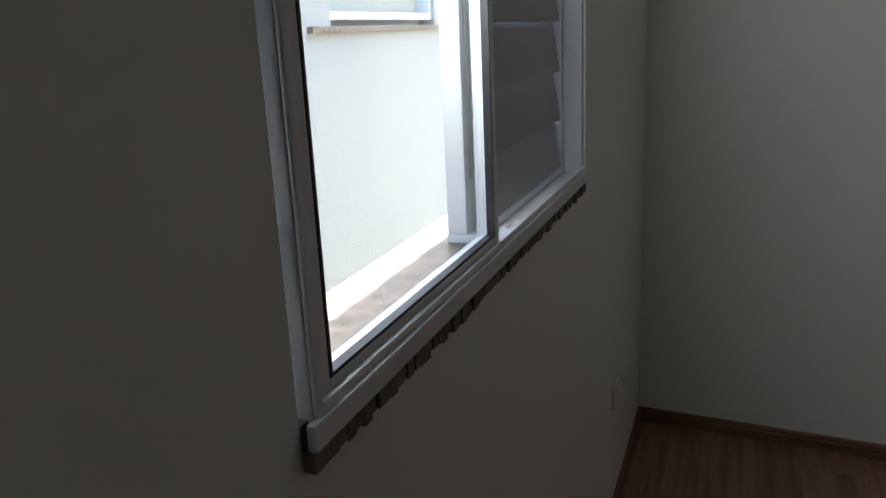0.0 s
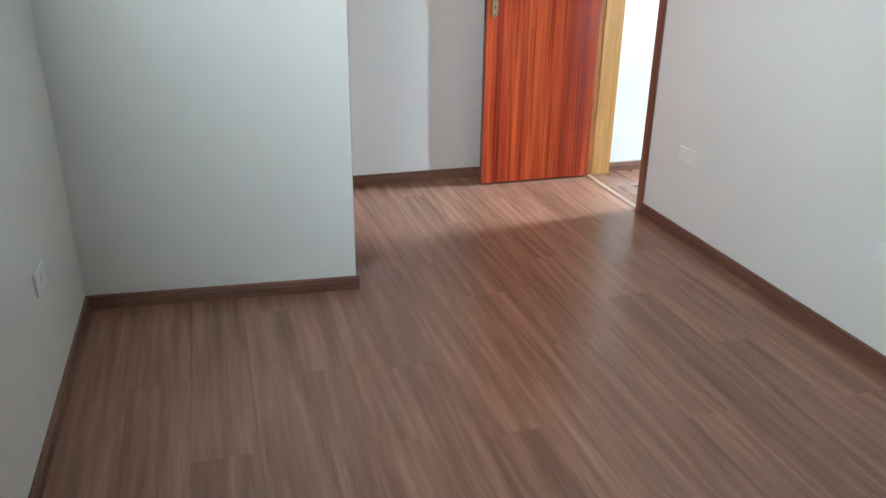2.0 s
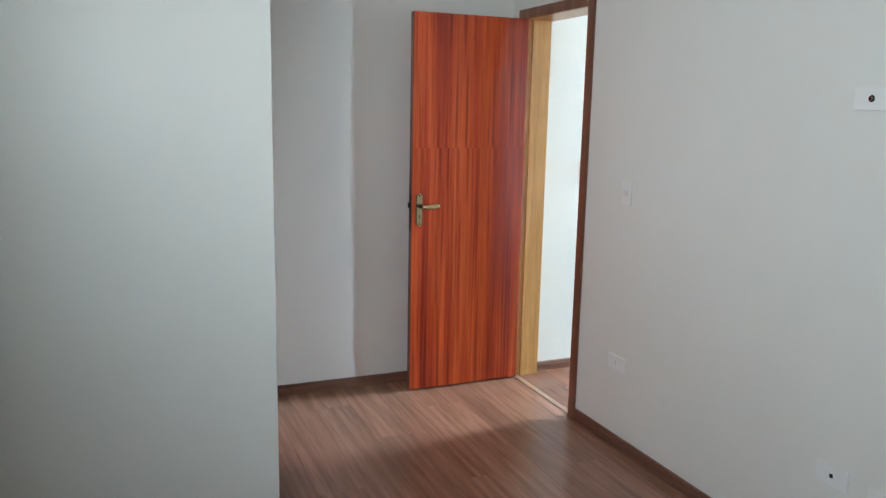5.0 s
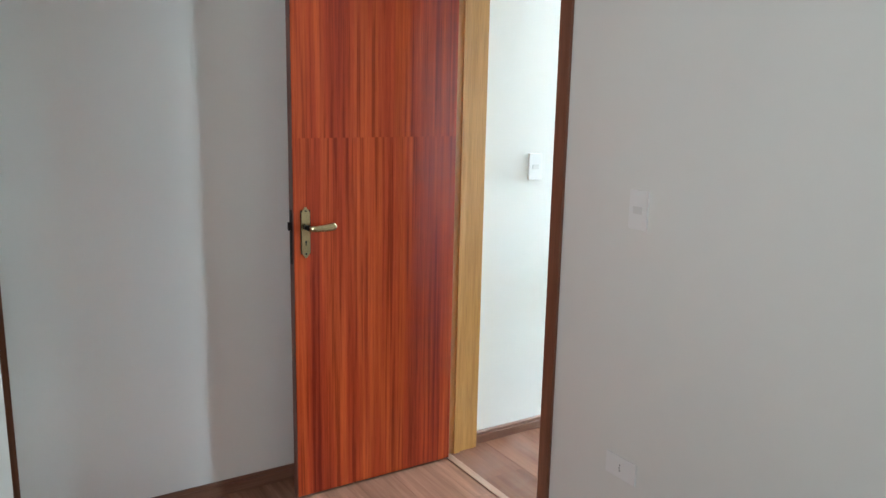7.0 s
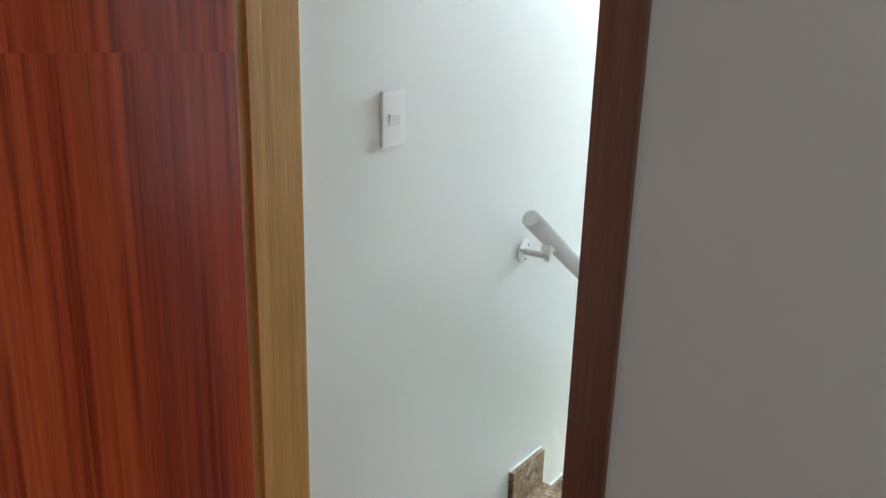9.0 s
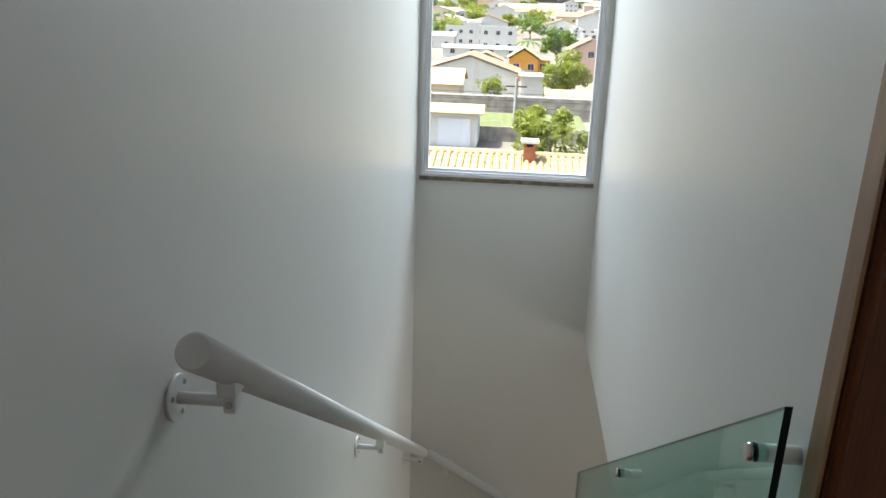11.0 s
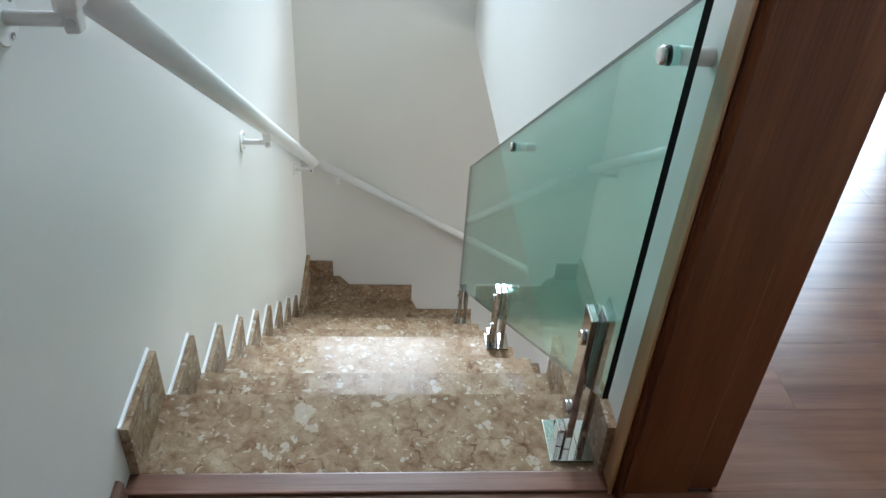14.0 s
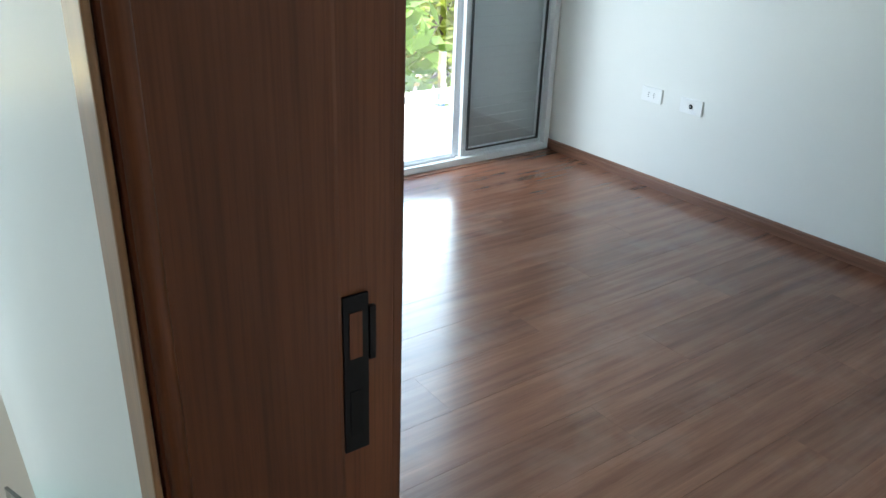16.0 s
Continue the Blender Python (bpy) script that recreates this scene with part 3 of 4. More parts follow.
box(bm, (PX0 - .002, -.0350, .998), (PX0 + .002, -.0345, 1.012))
part("keyhole", bm, HOLE, plate)
part("rosette", tube(bmesh.new(), (PX0, -.0345, 1.066), (PX0, -.062, 1.066), .0095, 20), BRONZE, door, "dark bronze lever neck", True)
bm = bmesh.new()
pts = [(0.0, 1.062, .0105), (.03, 1.0615, .012), (.07, 1.063, .0142), (.096, 1.0655, .0148), (.104, 1.0655, .011), (.107, 1.0655, .005)]
rings = []
for u, z, r in pts:
    rings.append([bm.verts.new((PX0 + u, -.064 + .0062 * math.cos(a), z + r * math.sin(a))) for a in [i * math.tau / 12 for i in range(12)]])
for r1, r2 in zip(rings, rings[1:]):
    for i in range(12):
        bm.faces.new((r1[i], r1[(i + 1) % 12], r2[(i + 1) % 12], r2[i]))
bm.faces.new(rings[0])
bm.faces.new(rings[-1][::-1])
bmesh.ops.recalc_face_normals(bm, faces=bm.faces[:])
part("lever", bm, BRASS, door, "antique brass lever handle", True)

frame_a = thing("door_frame", (0, 0, 0), "varnished ochre wooden door frame of the bedroom", "door frame", kind="structure")
part("jamb", boxes(((.001, -.036, 0), (EX - .001, -.008, 2.1)), bevel=.0015), OCHRE, frame_a)
part("jamb", boxes(((.001, -.716, 0), (EX - .001, -.688, 2.1)), bevel=.0015), OCHRE, frame_a)
part("header", boxes(((.001, -.716, 2.10), (EX - .001, -.008, 2.128)), bevel=.0015), OCHRE, frame_a)
part("stop", boxes(((.045, -.046, 0), (.075, -.036, 2.1)), bevel=.001), OCHRE, frame_a)
part("stop", boxes(((.045, -.688, 0), (.075, -.678, 2.1)), bevel=.001), OCHRE, frame_a)
for x0, x1 in ((-.013, -.0005), (EX + .0005, EX + .013)):
    part("architrave", boxes(((x0, -.742, 0), (x1, -.688, 2.155)), bevel=.002), ARCH, frame_a)
    if x0 < 0:
        part("architrave", boxes(((x0, -.034, 0), (x1, .02, 2.155)), bevel=.002), ARCH, frame_a)
    part("architrave", boxes(((x0, -.687, 2.101), (x1, -.036 if x0 < 0 else -.008, 2.155)), bevel=.002), ARCH, frame_a)
structure("threshold_strip", boxes(((-.004, -.687, FLOOR0), (.030, -.037, .0035)), bevel=.003), STRIP, "laminate threshold strip with worn pale edge in the doorway", "threshold")

frame_c = thing("door_frame", (JUT_X, 0, 0), "brown wooden door frame on the projecting wall with closed door", "door frame", kind="structure")
part("architrave", boxes(((.0005, -1.195, 0), (.0125, -1.140, 2.155)), bevel=.002), ARCH, frame_c)
part("architrave", boxes(((.0005, -.365, 0), (.0125, -.310, 2.155)), bevel=.002), ARCH, frame_c)
part("architrave", boxes(((.0005, -1.139, 2.10), (.0125, -.366, 2.155)), bevel=.002), ARCH, frame_c)
part("leaf", boxes(((.0005, -1.137, .008), (.006, -.368, 2.098)), bevel=.001), VENEER, frame_c)

# ---- second bedroom's door frame ----
frame_b = thing("door_frame", (0, 0, 0), "dark brown wooden door frame with empty strike plate", "door frame", kind="structure")
part("jamb", boxes(((.979, -1.000, 0), (1.007, -.861, 2.1)), bevel=.004), JAMB, frame_b)
part("bead", tube(bmesh.new(), (.9775, -.871, 0), (.9775, -.871, 2.1), .0075, 12), JAMB, frame_b, "rounded dark bead", True)
part("jamb_rebate", boxes(((.990, -1.050, 0), (1.007, -1.001, 2.1)), bevel=.001), JAMB, frame_b)
part("jamb", boxes(((.211, -1.05, 0), (.239, -.861, 2.1)), bevel=.0015), JAMB, frame_b)
part("header", boxes(((.211, -1.05, 2.1), (1.007, -.861, 2.128)), bevel=.0015), JAMB, frame_b)
for y0, y1, x1, x2, arch in ((-.8595, -.8540, .980, 1.027, HONEY), (-1.061, -1.0505, .993, 1.014, JAMB)):
    part("architrave", boxes(((x1, y0, 0), (x2, y1, 2.155)), bevel=.002), arch, frame_b)
    part("architrave", boxes(((.20, y0, 0), (.239, y1, 2.155)), bevel=.002), arch, frame_b)
    part("architrave", boxes(((.24, y0, 2.1), (x1 - .001, y1, 2.155)), bevel=.002), arch, frame_b)
strike = part("strike_plate", boxes(((.9868, -1.026, .912), (.9896, -1.004, 1.054)), bevel=.0006), BRONZE, frame_b, "dark bronze strike plate")
part("latch_hole", boxes(((.9860, -1.020, 1.000), (.9867, -1.009, 1.040))), JAMB, strike)
part("bolt_hole", boxes(((.9860, -1.020, .928), (.9867, -1.009, .970))), HOLE, strike)
part("lip", boxes(((.9855, -1.032, .995), (.9895, -1.0262, 1.042)), bevel=.001), BRONZE, strike)

# ---- switches and outlets ----


def plate_thing(name, at, yaw, label, upright, holes):
    """A wall plate: backing, cover and its insert. Local y points out of the wall."""
    t = thing(name, at, label, "switch" if name == "light_switch" else "outlet", "wall plates")
    t.rotation_euler = (0, 0, radians(yaw))
    w, h = (.036, .0585) if upright else (.0635, .036)
    cover = boxes(((-w, 0.0005, -h), (w, .0085, h)), bevel=.003)
    part("cover", cover, PLASTIC, t)
    if holes == "rocker":
        r = part("rocker", boxes(((-.0175, .0086, -.0115), (.0175, .0125, .0115)), bevel=.002), ROCKER, t, "white plastic rocker with its shading toned in as grey")
        for v in r.data.vertices:
            if v.co.z < 0 and v.co.y > .011:
                v.co.y -= .002
    for u in {"single": (0,), "double": (-.017, .017)}.get(holes, ()):
        bm = bmesh.new()
        prism(bm, [(u - .0105, -.006), (u - .006, -.0185), (u + .006, -.0185), (u + .0105, -.006), (u + .0105, .006), (u + .006, .0185), (u - .006, .0185), (u - .0105, .006)], 1, .0086, .0095)
        ins = part("insert", bm, PLASTIC, t)
        for dz in (-.0095, 0, .0095):
            part("hole", tube(bmesh.new(), (u + (.002 if dz == 0 else 0), .0095, dz), (u + (.002 if dz == 0 else 0), .0098, dz), .0024, 10), HOLE, ins)
    if holes == "jack":
        ins = part("insert", boxes(((-.011, .0086, -.012), (.011, .0096, .012))), PLASTIC, t)
        part("jack_hole", boxes(((-.007, .0097, -.007), (.007, .0100, .008))), HOLE, ins)
    if holes == "coax":
        ins = part("connector", tube(bmesh.new(), (0, .0086, 0), (0, .0165, 0), .006, 16), CHROME, t, "metal aerial connector", True)
        part("ring", tube(bmesh.new(), (0, .0086, 0), (0, .0098, 0), .011, 20), HOLE, ins)
    return t


EAST, NORTH, WEST, SOUTH = 90, 180, -90, 0
plate_thing("light_switch", (0, -1.078, 1.230), EAST, "white plastic light switch on the bedroom wall", True, "rocker")
plate_thing("light_switch", (.457, 0, 1.242), NORTH, "white plastic light switch beside the stair", True, "rocker")
plate_thing("power_outlet", (0, -1.080, .413), EAST, "white single power outlet low on the wall", False, "single")
plate_thing("data_outlet", (0, -2.313, .408), EAST, "white outlet plate with a dark data jack", False, "jack")
plate_thing("power_outlet", (0, -2.514, .405), EAST, "white double power outlet low on the wall", False, "double")
plate_thing("aerial_outlet", (0, -2.302, 1.652), EAST, "white aerial outlet plate at television height", False, "coax")
plate_thing("power_outlet", (AX0, -1.828, .430), WEST, "white power outlet under the bedroom window", False, "single")
plate_thing("power_outlet", (3.018, BY0, .460), SOUTH, "white double power outlet in the second bedroom", False, "double")
plate_thing("aerial_outlet", (2.779, BY0, .454), SOUTH, "white aerial outlet in the second bedroom", False, "coax")

# ---- bedroom window ----
win = thing("window_1", (AX0, 0, 0), "white aluminium sliding window with louvred shutter, half open", "window", kind="structure")
Y0, Y1, Z0, Z1 = -3.600, -2.405, 1.224, 2.20


def ring(x0, x1, y0, y1, z0, z1, w, bevel=.002):
    return boxes(((x0, y0, z0), (x1, y0 + w, z1)), ((x0, y1 - w, z0), (x1, y1, z1)), ((x0, y0 + w, z0), (x1, y1 - w, z0 + w)), ((x0, y0 + w, z1 - w), (x1, y1 - w, z1)), bevel=bevel)


part("outer_frame", ring(-.045, .006, Y0, Y1, Z0, Z1, .014), ALU, win)
part("outer_track", boxes(((-.10, -2.99, Z0), (-.0455, Y1, Z0 + .0145)), ((-.10, -2.99, Z1 - .0145), (-.0455, Y1, Z1)), ((-.10, Y1 - .0145, Z0 + .015), (-.0455, Y1, Z1 - .015)), bevel=.002), ALU, win)
part("casing", ring(.0065, .012, Y0, Y1 + .006, Z0 + .017, Z1 + .006, .010, .002), ALU, win)
part("bottom_rail", boxes(((.0065, Y0 - .014, Z0 - .009), (.016, Y1 + .006, Z0 + .0165)), bevel=.003), ALU, win)
YM = -3.056
part("sash", ring(-.022, .005, Y0 + .015, YM + .006, Z0 + .015, Z1 - .015, .021), ALU, win, "white glazed inner sash")
pane_i = part("pane", boxes(((-.011, Y0 + .035, Z0 + .035), (-.007, YM - .013, Z1 - .035))), CLEAR, win)
pane_i.visible_shadow = False
part("glazing_seal", ring(-.0055, .0056, Y0 + .0365, YM - .0155, Z0 + .0365, Z1 - .0365, .004, 0), BLACK, win)
part("shutter_frame", ring(-.062, -.034, YM + .10, Y1 - .015, Z0 + .015, Z1 - .015, .014), ALU, win, "white shutter frame")
n_slats = 9
zs = (Z1 - Z0 - .060) / n_slats
for i in range(n_slats):
    z = Z0 + .030 + i * zs
    bm = bmesh.new()
    prism(bm, [(-.060, z + zs + .012), (-.054, z + zs + .012), (-.038, z + .012), (-.037, z), (-.044, z)], 1, YM + .115, Y1 - .038)
    part("slat", bm, LOUVRE, win)
part("outer_sash", ring(-.098, -.066, -2.99, Y1 - .015, Z0 + .015, Z1 - .015, .06), ALU, win, "white outer sash slid aside")
part("sash_groove", boxes(((-.0655, -2.970, Z0 + .1), (-.0635, -2.955, Z1 - .1))), LOUVRE, win)
bm = bmesh.new()
yy = [Y0 - .014 + i * .0153 for i in range(81)]
for a, b in zip(yy, yy[1:]):
    box(bm, (.0015, a, 1.194 + random.uniform(-.003, .003)), (.012 + random.uniform(-.003, .003), b, 1.2145))
part("sill_bed", bm, BED, win, "rough mortar edge of the stone sill")
part("corner_filler", boxes(((-.046, Y0 - .0125, 1.2012), (.0014, Y0 - .0005, 1.238))), BED, win, "rough mortar corner")
part("sill", boxes(((-.175, Y0 - .012, 1.201), (-.047, Y1, 1.2225)), bevel=.003), GRANITE, win, "speckled beige stone sill")

# ---- stair window ----
win2 = thing("window_2", (BX1, 0, 0), "tall fixed white aluminium stair window", "window", kind="structure")
part("outer_frame", ring(-.012, .060, -.833, -.018, .575, 2.5, .014), ALU, win2)
part("sash", ring(.010, .045, -.8185, -.0325, .5895, 2.4855, .021), ALU, win2)
part("bead", ring(-.004, .0095, -.8185, -.0325, .5895, 2.4855, .009, .001), ALU, win2)
pane_b = part("pane", boxes(((.026, -.799, .609), (.030, -.052, 2.466))), CLEAR, win2)
pane_b.visible_shadow = False
part("sill", boxes(((-.016, -.836, .556), (.20, -.014, .5745)), bevel=.002), GRANITE, win2, "beige stone sill")

# ---- balcony door ----
win3 = thing("balcony_door", (BX1, 0, 0), "white aluminium sliding balcony door with louvred shutter", "door", kind="structure")
part("outer_frame", ring(-.01, .11, BY0 + .013, -1.901, .004, 2.15, .034), ALU, win3)
part("shutter_frame", ring(.022, .048, -3.80, -3.225, .038, 2.115, .040), ALU, win3, "white shutter frame")
n_slats = 38
zs = (2.115 - .038 - .08) / n_slats
for i in range(n_slats):
    z = .078 + i * zs
    bm = bmesh.new()
    prism(bm, [(.034, z + zs + .003), (.037, z + zs + .003), (.043, z + .008), (.0435, z), (.040, z)], 1, -3.759, -3.266)
    part("slat", bm, LOUVRE, win3)
pane_s = part("pane", boxes(((.010, -3.790, .05), (.014, -3.235, 2.10))), CLEAR, win3)
pane_s.visible_shadow = False
part("glazing_seal", ring(.006, .0215, -3.768, -3.257, .070, 2.083, .006, 0), BLACK, win3)
part("sash", ring(.055, .078, -3.80, -3.190, .038, 2.115, .045), ALU, win3, "white glazed sash slid aside")
part("sash", ring(.085, .105, -2.5, -1.94, .038, 2.115, .045), ALU, win3, "white glazed sash")
pane_c = part("pane", boxes(((.093, -2.455, .083), (.097, -1.985, 2.07))), CLEAR, win3)
pane_c.visible_shadow = False
part("track", boxes(((.02, -3.19, .038), (.024, -1.94, .052)), ((.062, -3.19, .038), (.066, -1.94, .052))), ALU, win3)
structure("balcony_threshold", boxes(((BX1 - .05, BY0 + .014, FLOOR0), (BX1 - .011, -1.9, .003)), bevel=.002), SKIRT, "reddish wooden trim strip before the balcony door", "threshold")

# ---- outside: balcony ----
TILE = plain("balcony_tile", (0.42, 0.41, 0.39), 0.5, 0, 0.1, 3.0, 0.1)
structure("balcony_floor", boxes(((BX1 + .15, -4.9, -.20), (BX1 + 1.35, -1.2, -.03)), bevel=.004), TILE, "pale sunlit balcony floor", "floor")
rl = thing("balcony_railing", (BX1 + 1.20, 0, -.03), "steel post and glass balcony railing", "railing")
for y in (-4.75, -3.94, -3.10, -2.26, -1.42):
    p = part("post", boxes(((-.02, y - .02, 0), (.02, y + .02, .38)), bevel=.003), CHROME, rl)
    part("base_plate", boxes(((-.05, y - .05, 0), (.05, y + .05, .008)), bevel=.002), CHROME, p)
for y in (-4.345, -3.52, -2.68, -1.84):
    gp = part("pane", boxes(((-.004, y - .385, .07), (.004, y + .385, .95))), CLEAR, rl)
    gp.visible_shadow = False
structure("balcony_kerb", boxes(((BX1 + 1.35, -4.9, -.20), (BX1 + 1.47, -1.2, .02)), bevel=.004), STUCCO, "white balcony edge kerb", "kerb")

# ---- outside: neighbour's wall beside the bedroom window ----
nb = thing("neighbour_house", (-4.75, -3.3, LOW), "white stuccoed neighbouring house close to the window", "house")
part("wall", boxes(((-3, -5, 0), (0, 9, 4.62)), ((-3, -5, 4.62), (0, 3.55, 5.7)), ((-3, 5.3, 4.62), (0, 9, 5.7)), ((-3, -5, 5.7), (0, 9, 6.3)), ((-3, 3.55, 4.62), (-.14, 5.3, 5.7))), STUCCO, nb)
wq = part("window", ring(-.135, -.03, 3.55, 5.3, 4.66, 5.7, .05), ALU, nb, "white aluminium window")
part("pane", boxes(((-.085, 3.6, 4.71), (-.08, 5.25, 5.65))), CLEAR, wq)
part("sill", boxes(((-.13, 3.26, 4.58), (.04, 5.55, 4.619)), bevel=.004), GRANITE, nb, "beige stone sill")

# ---- outside: ground and town ----
EARTH = plain("dry_ground", (0.22, 0.19, 0.14), 0.95, 0, 0.4, 0.08, 0.4)
GX = [(-600, -3.12), (10, -3.12), (16, -4.4), (30, -6.2), (45, -8.0), (60, -9.3), (84, -10.4), (112, -12.2), (260, -12.2), (400, -8.0), (600, -2.0), (900, 2.0), (1400, 4.0)]


def gz(x):
    for (x0, z0), (x1, z1) in zip(GX, GX[1:]):
        if x0 <= x <= x1:
            return z0 + (z1 - z0) * (x - x0) / (x1 - x0)
    return GX[-1][1]


bm = bmesh.new()
prism(bm, [(x, z) for x, z in GX] + [(1400, -20), (-600, -20)], 1, -900, 900)
structure("ground", bm, EARTH, "dry pale ground running to the horizon", "ground")
PLASTER = [painted("plaster_white", (0.66, 0.64, 0.58), 0.9, 0.12, 0.4), painted("plaster_cream", (0.66, 0.56, 0.40), 0.9, 0.12, 0.4),
           painted("plaster_orange", (0.70, 0.34, 0.06), 0.9, 0.12, 0.4), painted("plaster_pink", (0.62, 0.42, 0.32), 0.9, 0.12, 0.4)]
ROOFS = [plain("clay_tile", (0.36, 0.22, 0.13), 0.85, 0, 0.3, 3.0, 0.3), plain("pale_tile", (0.47, 0.36, 0.17), 0.8, 0, 0.25, 3.0, 0.3), plain("fibre_sheet", (0.60, 0.59, 0.56), 0.85, 0, 0.15, 1.0, 0.3)]
DARKWIN = plain("dark_window", (0.05, 0.06, 0.07), 0.15, 0, 0.3, 1.0, 0.0)
BLOCK = plain("grey_blockwork", (0.47, 0.42, 0.34), 0.95, 0, 0.6, 1.1, 0.5)
BRICK = plain("red_brick", (0.42, 0.15, 0.07), 0.85, 0, 0.3, 14.0, 0.3)


def foliage(name, colour, through):
    """Leaves: matt, letting part of the light through."""
    m = plain(name, colour, 0.6, 0, 0.5, 3.0, 0.0)
    n, l = m.node_tree.nodes, m.node_tree.links
    t = n.new("ShaderNodeBsdfTranslucent")
    t.inputs[0].default_value = (*through, 1)
    mx = n.new("ShaderNodeMixShader")
    mx.inputs[0].default_value = 0.4
    l.new(n["Principled BSDF"].outputs[0], mx.inputs[1])
    l.new(t.outputs[0], mx.inputs[2])
    l.new(mx.outputs[0], n["Material Output"].inputs[0])
    return m


LEAF = foliage("leaves", (0.12, 0.19, 0.03), (0.22, 0.32, 0.04))
LEAF2 = foliage("light_leaves", (0.22, 0.26, 0.04), (0.38, 0.42, 0.05))
BARK = plain("bark", (0.14, 0.10, 0.07), 0.9, 0, 0.4, 8.0, 0.5)
GROUND = LOW - .12


def house(x, y, w, d, h, plaster, roof, pitch, label, ridge="y", wins=2, storeys=1, base=GROUND, wz=.9):
    """A house seen from its west front: walls, gabled roof with eaves, framed windows, a door."""
    t = thing("house", (x, y, base), label, "house", "hillside houses")
    part("wall", boxes(((0, -w / 2, 0), (d, w / 2, h))), plaster, t)
    o = .45
    if pitch > 0:
        bm = bmesh.new()
        if ridge == "y":
            r = pitch * (d / 2 + o)
            prism(bm, [(-o, h - pitch * .0), (d / 2, h + r), (d + o, h), (d + o, h + .12), (d / 2, h + r + .14), (-o, h + .12)], 1, -w / 2 - o, w / 2 + o)
        else:
            r = pitch * (w / 2 + o)
            prism(bm, [(-w / 2 - o, h), (0, h + r), (w / 2 + o, h), (w / 2 + o, h + .12), (0, h + r + .14), (-w / 2 - o, h + .12)], 0, -o, d + o)
            g = bmesh.new()
            prism(g, [(-w / 2, h), (w / 2, h), (0, h + pitch * w / 2)], 0, 0, d)
            part("gable", g, plaster, t)
        part("roof", bm, roof, t)
    else:
        part("parapet", boxes(((-.1, -w / 2 - .1, h), (.15, w / 2 + .1, h + .35)), ((.15, -w / 2 - .1, h), (d, -w / 2 + .15, h + .35)), ((.15, w / 2 - .15, h), (d, w / 2 + .1, h + .35))), plaster, t)
    sh = h / storeys
    for s in range(storeys):
        for i in range(wins):
            yc = -w / 2 + w * (i + .5) / wins
            z0 = s * sh + wz
            wd = part("window", boxes(((-.04, yc - .62, z0 - .05), (-.002, yc + .62, z0 + 1.15))), ALU, t)
            part("pane", boxes(((-.055, yc - .55, z0), (-.041, yc - .02, z0 + 1.1)), ((-.055, yc + .02, z0), (-.041, yc + .55, z0 + 1.1))), DARKWIN, wd)
    return t


# tiled roof just below the stair window
nr = thing("neighbour_roof", (22.9, -2.5, -6.2), "yellowish clay-tiled roof of the house next door", "house")
part("wall", boxes(((-3.2, -12, 0), (3.2, 12, 2.75))), PLASTER[0], nr)
bm = bmesh.new()
prism(bm, [(-3.7, 2.55), (0, 3.32), (3.7, 2.55), (3.7, 2.43), (0, 3.2), (-3.7, 2.43)], 1, -12.4, 12.4)
part("roof", bm, ROOFS[1], nr)
bm = bmesh.new()
for i in range(118):
    y = -12.3 + i * .208
    for j in range(9):
        tube(bm, (-3.72 + j * .415, y, 2.56 + j * .0864), (-3.72 + (j + 1) * .43, y, 2.56 + (j + 1) * .0864 + .02), .078, 8, .062)
    if i % 2 == 0:
        tube(bm, (0, y, 3.34), (0, y + .43, 3.35), .10, 8, .085)
ro = part("roof_tiles", bm, ROOFS[1], nr, "rounded yellowish clay tiles")
ro["kind"] = "stuff"
ch = thing("chimney", (22.5, -.93, -2.85), "small red brick chimney with a white cap", "chimney")
part("stack", boxes(((-.17, -.17, -.15), (.17, .17, .42)), bevel=.005), BRICK, ch)
for j in range(7):
    part("brick", boxes(((-.178, -.178 + .005 * (j % 2), -.10 + j * .07), (.178, .178 - .005 * (j % 2), -.045 + j * .07)), bevel=.004), BRICK, ch)
part("cap", boxes(((-.26, -.26, .42), (.26, .26, .50)), bevel=.01), PLASTER[0], ch)
part("flue", boxes(((-.181, -.09, .32), (-.1785, .09, .40))), HOLE, ch)


def wall_run(x, y0, y1, z0, z1, label, coping):
    w = thing("boundary_wall", (x, 0, z0), label, "wall", "block walls")
    part("wall", boxes(((0, y0, 0), (.2, y1, z1 - z0))), BLOCK, w)
    y = y0
    while y <= y1:
        part("pier", boxes(((-.06, y - .12, 0), (-.002, y + .12, z1 - z0 + .06))), BLOCK, w)
        y += 3.0
    if coping:
        part("coping", boxes(((-.06, y0, z1 - z0), (.26, y1, z1 - z0 + .12))), PLASTER[0], w)
    return w


wall_run(63.7, -9, 3.0, -10.2, -8.27, "weathered grey concrete block boundary wall", False)
wall_run(83.5, -9.5, 12, -10.9, -8.1, "long stained concrete block wall behind the yard", True)
gar = house(59.3, 4.75, 4.8, 4, 2.5, PLASTER[0], ROOFS[1], .16, "small white garage with a yellowish roof", "y", 0, base=-9.25)
part("shutter_door", boxes(((-.07, -1.9, 0), (-.002, .6, 2.15))), ALU, gar, "pale roller door")
house(92, 11.0, 9.6, 8, 3.25, PLASTER[1], ROOFS[1], .34, "cream house with a yellow tiled roof", "y", 2, base=-11.2)
house(110, 6.2, 13.4, 9, 4.25, PLASTER[0], ROOFS[0], .324, "broad white gabled house with a weathered tile roof", "x", 0, base=-12.2)
house(124, 4.6, 4.6, 6, 5.0, PLASTER[3], ROOFS[0], .4, "small house with a reddish tile roof", "x", 1, base=-12.2)
